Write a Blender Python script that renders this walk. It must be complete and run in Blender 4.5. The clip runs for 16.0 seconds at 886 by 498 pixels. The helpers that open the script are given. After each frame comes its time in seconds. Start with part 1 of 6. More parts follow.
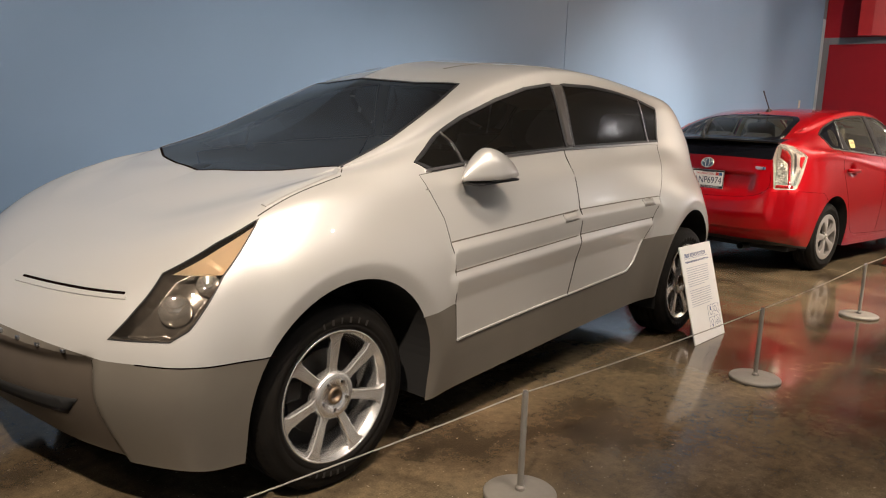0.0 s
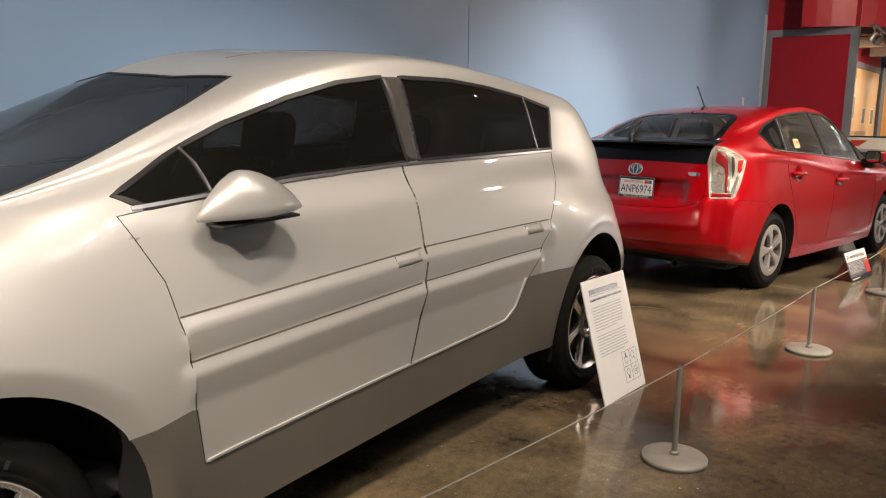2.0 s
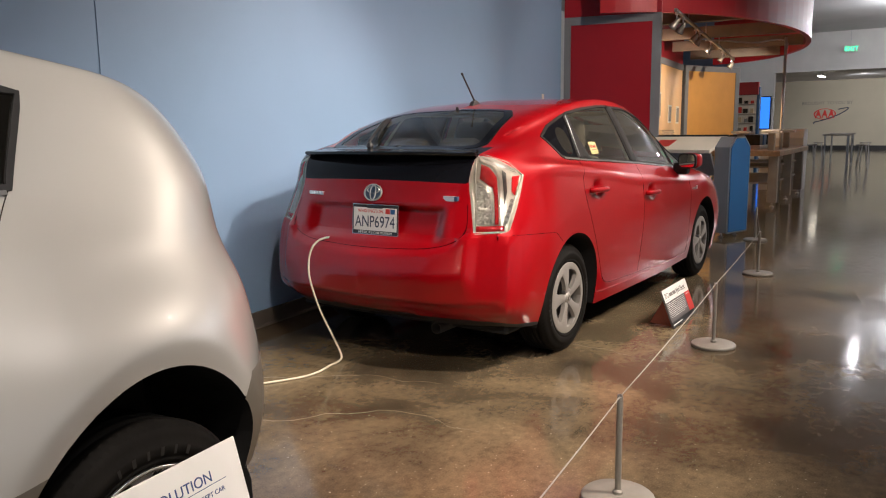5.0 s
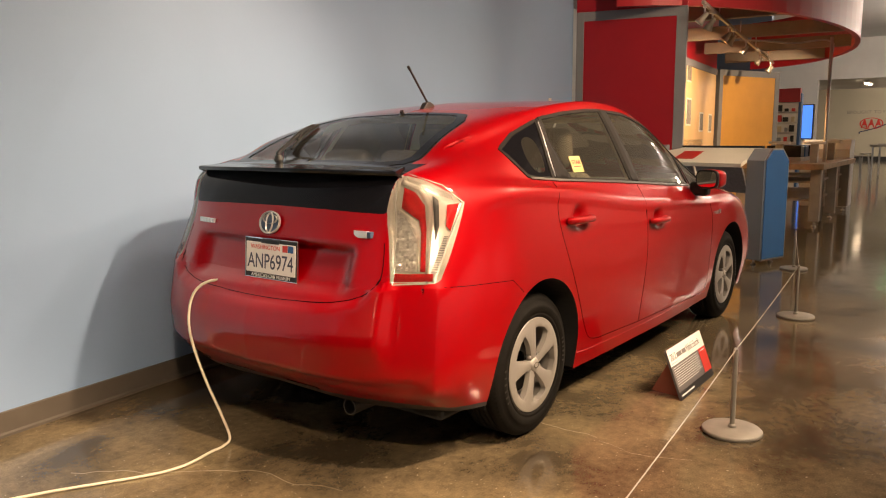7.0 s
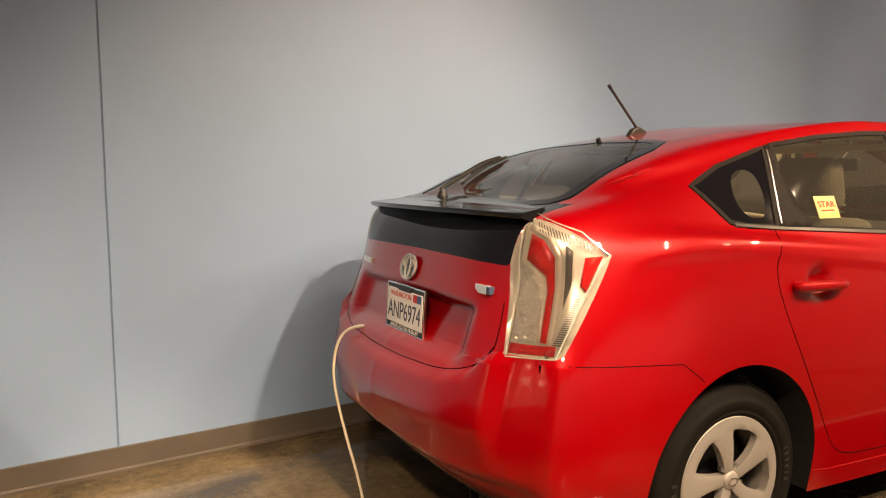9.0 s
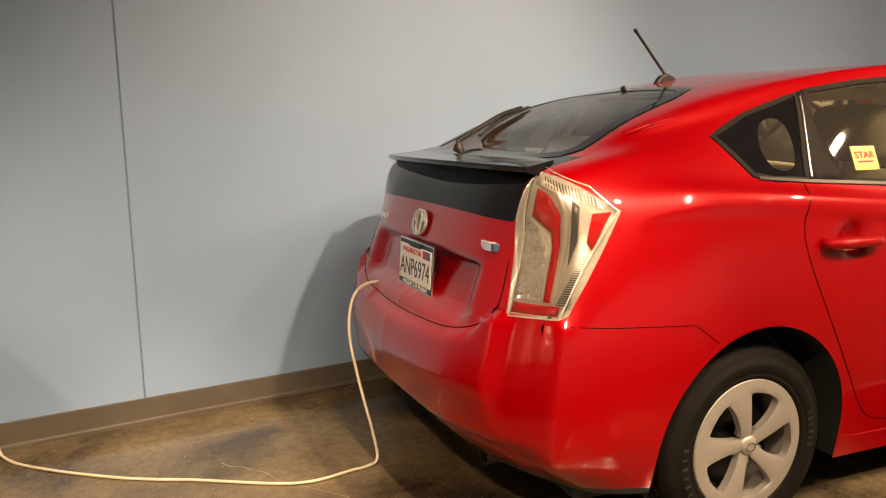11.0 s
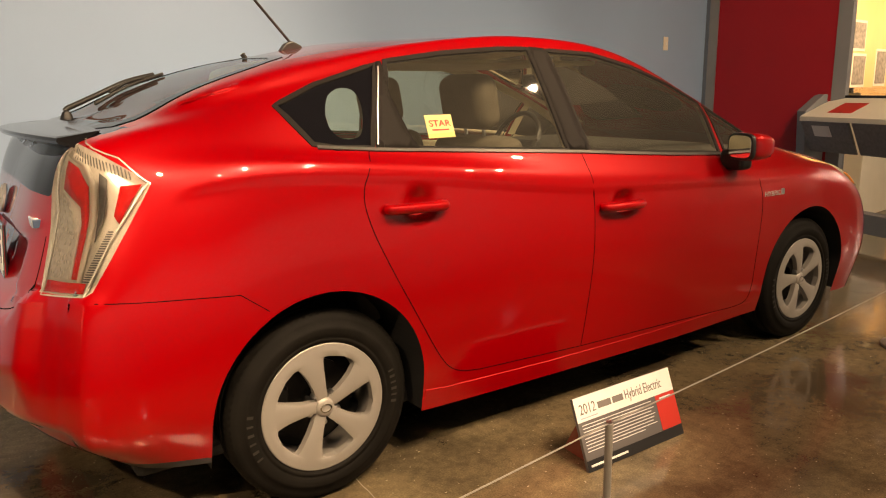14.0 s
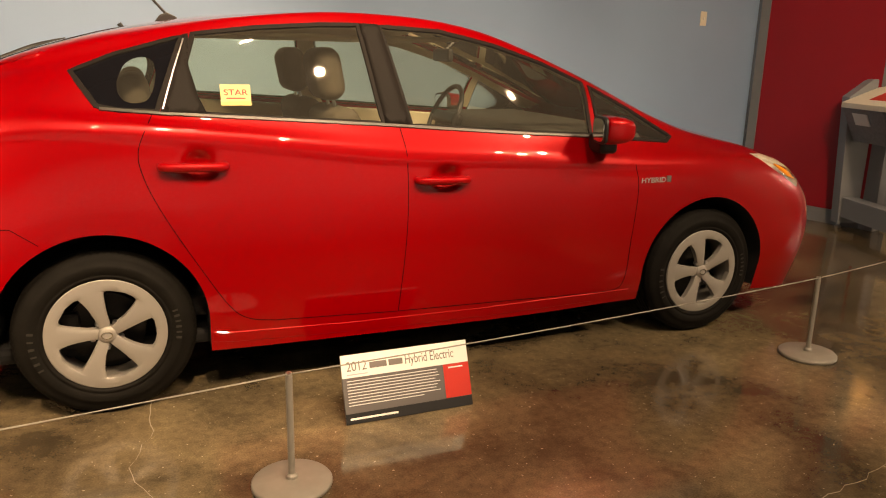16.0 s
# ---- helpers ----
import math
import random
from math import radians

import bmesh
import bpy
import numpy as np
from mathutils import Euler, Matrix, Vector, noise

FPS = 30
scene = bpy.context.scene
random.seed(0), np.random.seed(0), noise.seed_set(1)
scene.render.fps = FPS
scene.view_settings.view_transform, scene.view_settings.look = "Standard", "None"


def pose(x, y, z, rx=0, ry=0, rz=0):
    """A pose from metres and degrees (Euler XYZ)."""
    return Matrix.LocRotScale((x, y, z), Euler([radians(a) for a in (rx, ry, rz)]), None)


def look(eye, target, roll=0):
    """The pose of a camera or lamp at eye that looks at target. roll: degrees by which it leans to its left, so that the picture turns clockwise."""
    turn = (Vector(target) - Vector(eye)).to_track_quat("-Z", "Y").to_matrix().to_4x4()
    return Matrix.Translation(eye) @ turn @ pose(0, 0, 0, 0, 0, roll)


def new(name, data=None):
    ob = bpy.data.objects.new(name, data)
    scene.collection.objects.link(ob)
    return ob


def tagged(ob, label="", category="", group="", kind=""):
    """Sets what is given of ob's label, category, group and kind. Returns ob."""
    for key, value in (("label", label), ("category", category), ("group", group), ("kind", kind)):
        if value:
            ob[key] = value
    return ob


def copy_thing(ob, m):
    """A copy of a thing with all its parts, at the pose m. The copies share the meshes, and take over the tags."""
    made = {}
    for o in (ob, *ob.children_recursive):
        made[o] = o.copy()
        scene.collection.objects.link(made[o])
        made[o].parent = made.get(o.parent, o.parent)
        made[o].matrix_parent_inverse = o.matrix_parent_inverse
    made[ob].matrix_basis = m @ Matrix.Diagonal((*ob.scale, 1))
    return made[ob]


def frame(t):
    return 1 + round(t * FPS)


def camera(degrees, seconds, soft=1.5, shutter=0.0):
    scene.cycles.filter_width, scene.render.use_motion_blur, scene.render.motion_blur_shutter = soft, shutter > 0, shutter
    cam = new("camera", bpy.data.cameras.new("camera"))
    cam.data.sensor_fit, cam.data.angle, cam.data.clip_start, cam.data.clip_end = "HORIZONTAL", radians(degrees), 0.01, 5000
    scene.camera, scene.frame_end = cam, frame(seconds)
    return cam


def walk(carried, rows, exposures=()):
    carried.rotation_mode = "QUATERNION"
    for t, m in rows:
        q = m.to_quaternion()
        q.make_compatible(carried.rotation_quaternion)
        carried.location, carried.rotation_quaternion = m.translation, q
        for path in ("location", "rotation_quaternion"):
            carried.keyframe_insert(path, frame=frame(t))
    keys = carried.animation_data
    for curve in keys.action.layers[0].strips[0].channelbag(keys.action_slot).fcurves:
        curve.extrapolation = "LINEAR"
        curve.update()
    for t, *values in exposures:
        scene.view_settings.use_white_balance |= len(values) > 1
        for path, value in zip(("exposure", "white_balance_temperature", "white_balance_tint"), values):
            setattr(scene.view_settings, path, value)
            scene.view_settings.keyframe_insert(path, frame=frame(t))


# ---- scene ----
cam = camera(61.0, 16.0, soft=1.1)
METRES, EYE, TILT, LEAN, TURN = 7.888, 1.275, 0.0, 0.0, -40.79
ROWS = [
    (0.0, 0.0, 0.0, 0.0, 0.36, -10.0, -2.06),
    (0.5, 0.0147, 0.0268, 0.0007, -0.28, -10.08, -1.98),
    (1.0, 0.0326, 0.0559, 0.0, -0.72, -9.99, -1.68),
    (1.5, 0.05, 0.09, 0.0023, -1.3, -9.81, -1.23),
    (2.0, 0.0742, 0.1247, 0.0012, -2.57, -9.46, -0.73),
    (2.5, 0.1006, 0.1595, 0.0003, -4.27, -9.16, -0.07),
    (3.0, 0.1262, 0.2006, 0.0012, -8.03, -9.03, -0.25),
    (3.5, 0.1534, 0.2428, 0.0004, -11.23, -8.93, -0.09),
    (4.0, 0.1767, 0.2872, -0.0014, -12.94, -9.22, 0.75),
    (4.5, 0.1962, 0.3307, -0.0008, -14.59, -9.16, 1.0),
    (5.0, 0.2187, 0.3689, -0.0002, -14.93, -8.91, 0.73),
    (7.5, 0.3375, 0.5113, 0.0017, -10.32, -7.86, 0.46),
    (8.0, 0.3667, 0.5285, 0.0025, -6.85, -7.33, 1.0),
    (8.5, 0.389, 0.5408, 0.0018, 1.69, -6.48, 0.98),
    (9.0, 0.4029, 0.5585, 0.0003, 13.8, -5.67, 0.33),
    (11.5, 0.4195, 0.5735, 0.0005, 17.72, -10.35, 0.68),
    (12.0, 0.4237, 0.5753, -0.0001, 8.39, -10.77, 0.46),
    (12.5, 0.4425, 0.575, -0.0013, 3.97, -11.13, 0.27),
    (13.0, 0.4648, 0.5768, -0.0014, 2.45, -11.52, 0.7),
    (13.5, 0.4894, 0.5881, 0.0006, 3.26, -11.78, 1.71),
    (14.0, 0.5203, 0.595, 0.0006, 5.74, -12.01, 0.61),
    (14.5, 0.5621, 0.5885, 0.0034, 9.52, -12.63, -0.91),
    (15.0, 0.6014, 0.593, 0.0021, 14.01, -13.92, -0.48),
    (15.5, 0.6435, 0.6016, 0.005, 16.78, -14.53, -0.72),
    (16.0, 0.6923, 0.6095, 0.0059, 18.85, -14.56, -1.23),
]
# stops, kelvin and tint of the carried camera along the way
EXPOSURES = [(0.0, 0.1, 5850, 15), (3.5, 0.08, 5700, 15), (5.0, 0.02, 5600, 15), (7.4, 0.25, 7700, 20), (8.5, 0.12, 7800, 20), (12.0, 0.04, 8000, 19), (16.0, 0.03, 8300, 18)]
walk(cam, [(t, pose(-7.123, -3.727, EYE, TILT, LEAN, TURN) @ pose(METRES * x, METRES * y, METRES * z, 90 + pitch, roll, yaw)) for t, x, y, z, yaw, pitch, roll in ROWS],
     exposures=EXPOSURES)

# ---- world and light ----
world = bpy.data.worlds.new("hall_world")
scene.world = world
world.use_nodes = True
world.node_tree.nodes["Background"].inputs[0].default_value = (0.9, 0.95, 1.0, 1)
world.node_tree.nodes["Background"].inputs[1].default_value = 0.05


def spot(name, eye, target, watts, degrees, blend=0.6, colour=(1.0, 0.80, 0.56), size=0.06):
    data = bpy.data.lights.new(name, "SPOT")
    data.energy, data.color, data.shadow_soft_size = watts, colour, size
    data.spot_size, data.spot_blend = radians(degrees), blend
    ob = new(name, data)
    ob.matrix_world = look(eye, target)
    return ob


# track spots over the aisle: keys on the cars and the wall
spot("spot_lamp", (-8.2, -3.9, 3.9), (-6.15, -1.5, 0.9), 1250, 30)
spot("spot_lamp", (-5.3, -3.3, 4.5), (-4.5, -1.1, 1.0), 410, 58)
spot("spot_lamp", (-2.7, -3.1, 4.5), (-3.2, -0.9, 1.0), 400, 54)
spot("spot_lamp", (0.5, -4.0, 4.6), (-0.2, -0.1, 0.8), 1050, 46)
spot("spot_lamp", (4.4, -3.0, 4.1), (-0.3, 0.0, 0.7), 420, 46)
spot("spot_lamp", (-3.8, -4.0, 4.3), (-0.9, -0.4, 0.3), 700, 40)
spot("spot_lamp", (1.9, -3.7, 4.6), (1.4, -0.4, 0.7), 320, 58)
spot("spot_lamp", (4.6, -4.4, 4.2), (2.6, -0.6, 0.5), 330, 50)
spot("spot_lamp", (-1.0, -3.4, 4.4), (-1.45, -0.75, 0.0), 1050, 36)
spot("spot_lamp", (0.8, -2.4, 4.6), (1.3, 1.2, 1.7), 500, 68, 0.9)
spot("spot_lamp", (-5.5, -3.0, 4.6), (-5.6, 0.6, 1.8), 330, 84, 0.9)
spot("spot_lamp", (2.8, -3.8, 4.3), (5.5, 1.0, 1.3), 420, 46)
spot("spot_lamp", (3.4, -2.6, 4.6), (4.2, 1.5, 1.5), 230, 66, 0.9)
# the row of wide flood heads on the same track
for k in range(8):
    spot("flood_lamp", (-10.0 + 2.4 * k, -4.6, 4.5), (-10.0 + 2.4 * k, -1.9, 0.0), 165 if k < 5 else 290, 84, 0.8, (1.0, 0.86, 0.68), 0.05)
# kiosk spots on the orange wall
for sx in (7.2, 8.6, 10.2):
    spot("spot_lamp", (sx, 0.75, 2.55), (sx + 0.2, 2.0 + 0.03 * sx, 1.5), 190, 130, 1.0, colour=(1.0, 0.76, 0.50), size=0.03)
spot("spot_lamp", (11.5, 0.2, 2.6), (13.6, 2.1, 1.3), 190, 80, colour=(1.0, 0.78, 0.5), size=0.03)
# ceiling heads farther down the hall
def hall_light(x, y, z, watts):
    data = bpy.data.lights.new("hall_light", "POINT")
    data.energy, data.color, data.shadow_soft_size = watts, (1.0, 0.92, 0.80), 0.07
    new("hall_light", data).location = (x, y, z)


for hx, hy in ((16.0, -0.9), (20.0, -6.0), (22.5, -1.5), (27.0, -4.0)):
    hall_light(hx, hy, 4.15, 22 if hx < 18 else 300)
# cool fill spots, added over the unseen far side of the aisle
for hx in (-10.0, -5.5, -1.0, 3.5, 8.0):
    spot("hall_light", (hx, -8.6, 4.4), (hx, -9.4, 0.0), 520, 150, 0.9, (0.86, 0.93, 1.0), 0.07)
spot("hall_light", (36.0, -1.0, 3.6), (39.0, 0.5, 0.8), 700, 150, 0.9, (1.0, 0.92, 0.78), 0.2)
spot("hall_light", (37.5, 1.5, 3.6), (42.5, 1.5, 2.0), 300, 120, 0.9, (1.0, 0.92, 0.78), 0.2)


# ---- materials ----
def mat(name, colour, rough=0.5, metal=0.0, coat=0.0, spec=0.5, alpha_mix=0.0, emit=None, power=0.0, transmission=0.0, coat_rough=0.03):
    m = bpy.data.materials.new(name)
    m.use_nodes = True
    p = m.node_tree.nodes["Principled BSDF"]
    p.inputs["Base Color"].default_value = (*colour, 1)
    p.inputs["Roughness"].default_value = rough
    p.inputs["Metallic"].default_value = metal
    p.inputs["Coat Weight"].default_value = coat
    p.inputs["Coat Roughness"].default_value = coat_rough
    p.inputs["Specular IOR Level"].default_value = spec
    p.inputs["Transmission Weight"].default_value = transmission
    if emit:
        p.inputs["Emission Color"].default_value = (*emit, 1)
        p.inputs["Emission Strength"].default_value = power
    return m


def vary(m, scale=6.0, amount=0.15, bump=0.0, bump_scale=80.0, rough_amount=0.0, detail=6.0, tint=None):
    """Two scales of colour variation, roughness variation and fine relief."""
    nt = m.node_tree
    p = nt.nodes["Principled BSDF"]
    base = p.inputs["Base Color"].default_value[:3]
    co = nt.nodes.new("ShaderNodeTexCoord")
    n1 = nt.nodes.new("ShaderNodeTexNoise")
    n1.inputs["Scale"].default_value, n1.inputs["Detail"].default_value = scale, detail
    nt.links.new(co.outputs["Object"], n1.inputs["Vector"])
    ramp = nt.nodes.new("ShaderNodeValToRGB")
    dark = tint or tuple(c * (1 - amount) for c in base)
    ramp.color_ramp.elements[0].position, ramp.color_ramp.elements[0].color = 0.3, (*dark, 1)
    ramp.color_ramp.elements[1].position, ramp.color_ramp.elements[1].color = 0.7, (*[min(1, c * (1 + amount)) for c in base], 1)
    nt.links.new(n1.outputs["Fac"], ramp.inputs["Fac"])
    nt.links.new(ramp.outputs["Color"], p.inputs["Base Color"])
    if rough_amount:
        r = p.inputs["Roughness"].default_value
        mr = nt.nodes.new("ShaderNodeMapRange")
        mr.inputs["To Min"].default_value, mr.inputs["To Max"].default_value = max(0.02, r - rough_amount), r + rough_amount
        nt.links.new(n1.outputs["Fac"], mr.inputs["Value"])
        nt.links.new(mr.outputs["Result"], p.inputs["Roughness"])
    if bump:
        n2 = nt.nodes.new("ShaderNodeTexNoise")
        n2.inputs["Scale"].default_value, n2.inputs["Detail"].default_value = bump_scale, 4
        nt.links.new(co.outputs["Object"], n2.inputs["Vector"])
        b = nt.nodes.new("ShaderNodeBump")
        b.inputs["Strength"].default_value, b.inputs["Distance"].default_value = bump, 0.004
        nt.links.new(n2.outputs["Fac"], b.inputs["Height"])
        nt.links.new(b.outputs["Normal"], p.inputs["Normal"])
    return m


def tinted_glass(name, tint, clear, haze=0.010):
    """Glass pane: a sharp reflection over a tinted see-through body, under a pale painted-on haze."""
    m = bpy.data.materials.new(name)
    m.use_nodes = True
    nt = m.node_tree
    nt.nodes.remove(nt.nodes["Principled BSDF"])
    out = nt.nodes["Material Output"]
    tr = nt.nodes.new("ShaderNodeBsdfTransparent")
    tr.inputs[0].default_value = (*[c * clear for c in tint], 1)
    gl = nt.nodes.new("ShaderNodeBsdfGlossy")
    gl.inputs["Roughness"].default_value = 0.02
    fr = nt.nodes.new("ShaderNodeFresnel")
    fr.inputs["IOR"].default_value = 1.5
    mix = nt.nodes.new("ShaderNodeMixShader")
    nt.links.new(fr.outputs[0], mix.inputs[0])
    nt.links.new(tr.outputs[0], mix.inputs[1])
    nt.links.new(gl.outputs[0], mix.inputs[2])
    # pale diffuse veil that stands in for the hall reflected in the pane
    veil = nt.nodes.new("ShaderNodeBsdfDiffuse")
    veil.inputs[0].default_value = (0.55, 0.52, 0.46, 1)
    veil_mix = nt.nodes.new("ShaderNodeMixShader")
    veil_mix.inputs[0].default_value = haze
    nt.links.new(mix.outputs[0], veil_mix.inputs[1])
    nt.links.new(veil.outputs[0], veil_mix.inputs[2])
    nt.links.new(veil_mix.outputs[0], out.inputs["Surface"])
    return m


def floor_material():
    m = mat("polished_concrete", (0.10, 0.07, 0.05), 0.2)
    nt = m.node_tree
    p = nt.nodes["Principled BSDF"]
    co = nt.nodes.new("ShaderNodeTexCoord")

    def noise_node(scale, detail, rough, distort=0.0):
        n = nt.nodes.new("ShaderNodeTexNoise")
        n.inputs["Scale"].default_value, n.inputs["Detail"].default_value = scale, detail
        n.inputs["Roughness"].default_value, n.inputs["Distortion"].default_value = rough, distort
        nt.links.new(co.outputs["Object"], n.inputs["Vector"])
        return n

    def ramp_node(source, lo, hi, c0, c1):
        r = nt.nodes.new("ShaderNodeValToRGB")
        e = r.color_ramp.elements
        e[0].position, e[0].color, e[1].position, e[1].color = lo, (*c0, 1), hi, (*c1, 1)
        nt.links.new(source.outputs["Fac"], r.inputs["Fac"])
        return r

    def mix_node(kind, fac, x, y):
        n = nt.nodes.new("ShaderNodeMix")
        n.data_type, n.blend_type = "RGBA", kind
        n.inputs[0].default_value = fac
        nt.links.new(x, n.inputs[6])
        nt.links.new(y, n.inputs[7])
        return n.outputs[2]
    big, mid, fine = noise_node(0.55, 5, 0.5, 0.4), noise_node(2.0, 12, 0.55, 0.5), noise_node(26.0, 6, 0.6)
    specks, dots, grit = noise_node(70.0, 2, 0.5), noise_node(9.0, 3, 0.6), noise_node(160.0, 3, 0.6)
    c = ramp_node(mid, 0.32, 0.72, (0.045, 0.035, 0.024), (0.225, 0.174, 0.108)).outputs[0]
    c = mix_node("MULTIPLY", 1.0, c, ramp_node(big, 0.35, 0.65, (0.60, 0.53, 0.49), (1.05, 1.05, 1.0)).outputs[0])
    c = mix_node("MULTIPLY", 0.6, c, ramp_node(fine, 0.32, 0.68, (0.62, 0.62, 0.62), (1.35, 1.35, 1.30)).outputs[0])
    c = mix_node("MULTIPLY", 0.5, c, ramp_node(grit, 0.35, 0.65, (0.6, 0.6, 0.6), (1.4, 1.4, 1.36)).outputs[0])
    c = mix_node("ADD", 1.0, c, ramp_node(specks, 0.70, 0.73, (0, 0, 0), (0.22, 0.20, 0.16)).outputs[0])
    nt.links.new(c, p.inputs["Base Color"])
    mr = nt.nodes.new("ShaderNodeMapRange")
    mr.inputs["From Min"].default_value, mr.inputs["From Max"].default_value = 0.3, 0.7
    mr.inputs["To Min"].default_value, mr.inputs["To Max"].default_value = 0.05, 0.17
    nt.links.new(dots.outputs["Fac"], mr.inputs["Value"])
    nt.links.new(mr.outputs["Result"], p.inputs["Roughness"])
    b = nt.nodes.new("ShaderNodeBump")
    b.inputs["Strength"].default_value, b.inputs["Distance"].default_value = 0.05, 0.003
    nt.links.new(dots.outputs["Fac"], b.inputs["Height"])
    nt.links.new(b.outputs["Normal"], p.inputs["Normal"])
    return m


M_FLOOR = floor_material()
M_BLUE = vary(mat("blue_wall_paint", (0.25, 0.375, 0.57), 0.45), 1.2, 0.04, 0.05, 60, 0.05)
M_SEAM = mat("wall_seam", (0.15, 0.24, 0.38), 0.6)
M_BASE = vary(mat("grey_vinyl_base", (0.10, 0.085, 0.07), 0.45), 4, 0.15)
M_WHITE = vary(mat("white_paint", (0.72, 0.71, 0.69), 0.6), 2, 0.04)
# unseen ceiling, its dimness put into the colour so the upper wall fades
M_DARKCEIL = vary(mat("dimmed_taupe_ceiling", (0.24, 0.23, 0.215), 0.8), 0.6, 0.1)
M_CEIL = vary(mat("ceiling_paint", (0.62, 0.62, 0.62), 0.8), 0.6, 0.08)
M_DUSK = vary(mat("cream_hall_paint", (0.56, 0.51, 0.42), 0.7), 1, 0.08)
M_TAN = vary(mat("tan_wall_paint", (0.42, 0.38, 0.29), 0.7), 1, 0.04)
M_KRED = vary(mat("red_panel_paint", (0.33, 0.006, 0.015), 0.45), 3, 0.05, 0.04)
M_KGREY = vary(mat("grey_frame_paint", (0.21, 0.22, 0.24), 0.5), 3, 0.06)
M_ORANGE = vary(mat("orange_panel", (0.72, 0.36, 0.07), 0.55), 3, 0.05)
M_PEACH = vary(mat("pale_orange_panel", (0.78, 0.50, 0.22), 0.55), 3, 0.05)
M_KBLUE = vary(mat("blue_panel", (0.02, 0.10, 0.27), 0.4), 4, 0.06)
M_CREAM = vary(mat("cream_card", (0.75, 0.70, 0.58), 0.5), 5, 0.03)
M_STEEL = mat("brushed_steel", (0.55, 0.55, 0.56), 0.3, 1.0)
M_CHROME = mat("chrome", (0.80, 0.80, 0.80), 0.08, 1.0)
M_STAND = vary(mat("stand_grey_metal", (0.25, 0.23, 0.20), 0.5, 0.15), 20, 0.08)
M_CORD = mat("elastic_cord", (0.27, 0.25, 0.22), 0.7)
M_CABLE = vary(mat("cream_cable", (0.62, 0.55, 0.42), 0.5), 30, 0.06)
M_BLACK = mat("black_plastic", (0.012, 0.012, 0.013), 0.45)
M_SPOILER = mat("spoiler_black", (0.006, 0.006, 0.007), 0.10, spec=0.4)
M_GLOSSBLACK = mat("gloss_black", (0.006, 0.006, 0.008), 0.07, spec=0.22)
M_RUBBER = vary(mat("tyre_rubber", (0.006, 0.0052, 0.0042), 0.7, spec=0.12), 14, 0.3, 0.1, 90)
M_WELL = mat("wheel_well", (0.006, 0.006, 0.006), 0.85)
M_WOOD = vary(mat("table_wood", (0.38, 0.24, 0.13), 0.4), 9, 0.25)
M_SCREEN = mat("screen_blue", (0.01, 0.02, 0.05), 0.2, emit=(0.05, 0.22, 0.9), power=1.4)
M_EXIT = mat("exit_green", (0.02, 0.2, 0.06), 0.4, emit=(0.05, 0.9, 0.35), power=3.0)
M_LAMPFACE = mat("lamp_face", (1, 0.9, 0.7), 0.3, emit=(1.0, 0.85, 0.6), power=14.0)
M_SIGNWHITE = vary(mat("sign_white", (0.80, 0.79, 0.76), 0.5), 6, 0.03)
M_SIGNGREY = mat("sign_grey", (0.11, 0.10, 0.10), 0.5)
M_SIGNRED = mat("sign_red", (0.55, 0.03, 0.02), 0.5)
M_INK = mat("ink_dark", (0.05, 0.06, 0.10), 0.6)
M_INKFADE = mat("ink_faded", (0.20, 0.19, 0.17), 0.6)
M_INKWHITE = mat("ink_white", (0.75, 0.74, 0.72), 0.6)


def car_paint(name, colour, metal, rough, flake):
    m = mat(name, colour, rough, metal, 1.0, 0.12, coat_rough=0.012)
    nt = m.node_tree
    p = nt.nodes["Principled BSDF"]
    co = nt.nodes.new("ShaderNodeTexCoord")
    n = nt.nodes.new("ShaderNodeTexNoise")
    n.inputs["Scale"].default_value, n.inputs["Detail"].default_value = 900, 2
    nt.links.new(co.outputs["Object"], n.inputs["Vector"])
    mr = nt.nodes.new("ShaderNodeMapRange")
    mr.inputs["To Min"].default_value, mr.inputs["To Max"].default_value = rough - flake, rough + flake
    nt.links.new(n.outputs["Fac"], mr.inputs["Value"])
    nt.links.new(mr.outputs["Result"], p.inputs["Roughness"])
    return m


M_REDPAINT = car_paint("red_car_paint", (0.325, 0.0004, 0.0034), 0.24, 0.32, 0.01)
M_SILVER = car_paint("champagne_silver_paint", (0.535, 0.53, 0.507), 0.48, 0.36, 0.03)
M_CLAD = vary(mat("taupe_cladding_paint", (0.16, 0.145, 0.12), 0.45, 0.4), 5, 0.05)
M_GLASSDARK = tinted_glass("dark_tinted_glass", (0.8, 0.8, 0.78), 0.30)
M_GLASS = tinted_glass("green_tinted_glass", (0.87, 0.92, 0.80), 0.95, 0.035)
M_CLEAR = tinted_glass("clear_acrylic", (0.97, 0.97, 0.95), 0.95)
M_SEAT = vary(mat("grey_seat_cloth", (0.035, 0.032, 0.03), 0.9), 30, 0.2)
M_BEIGE = vary(mat("beige_trim", (0.55, 0.47, 0.33), 0.7), 12, 0.06)
M_ALLOY = mat("silver_alloy", (0.33, 0.31, 0.285), 0.42, 0.4)
M_LENSRED = vary(mat("red_lens", (0.88, 0.012, 0.016), 0.10, coat=1.0), 90, 0.25, 0.5, 120)
M_LENSCLEAR = vary(mat("clear_lens_reflector", (0.86, 0.82, 0.74), 0.2, 0.25, 0.8), 60, 0.08, 0.1, 60)
M_AMBER = mat("amber_lens", (0.85, 0.28, 0.03), 0.1, coat=1.0)


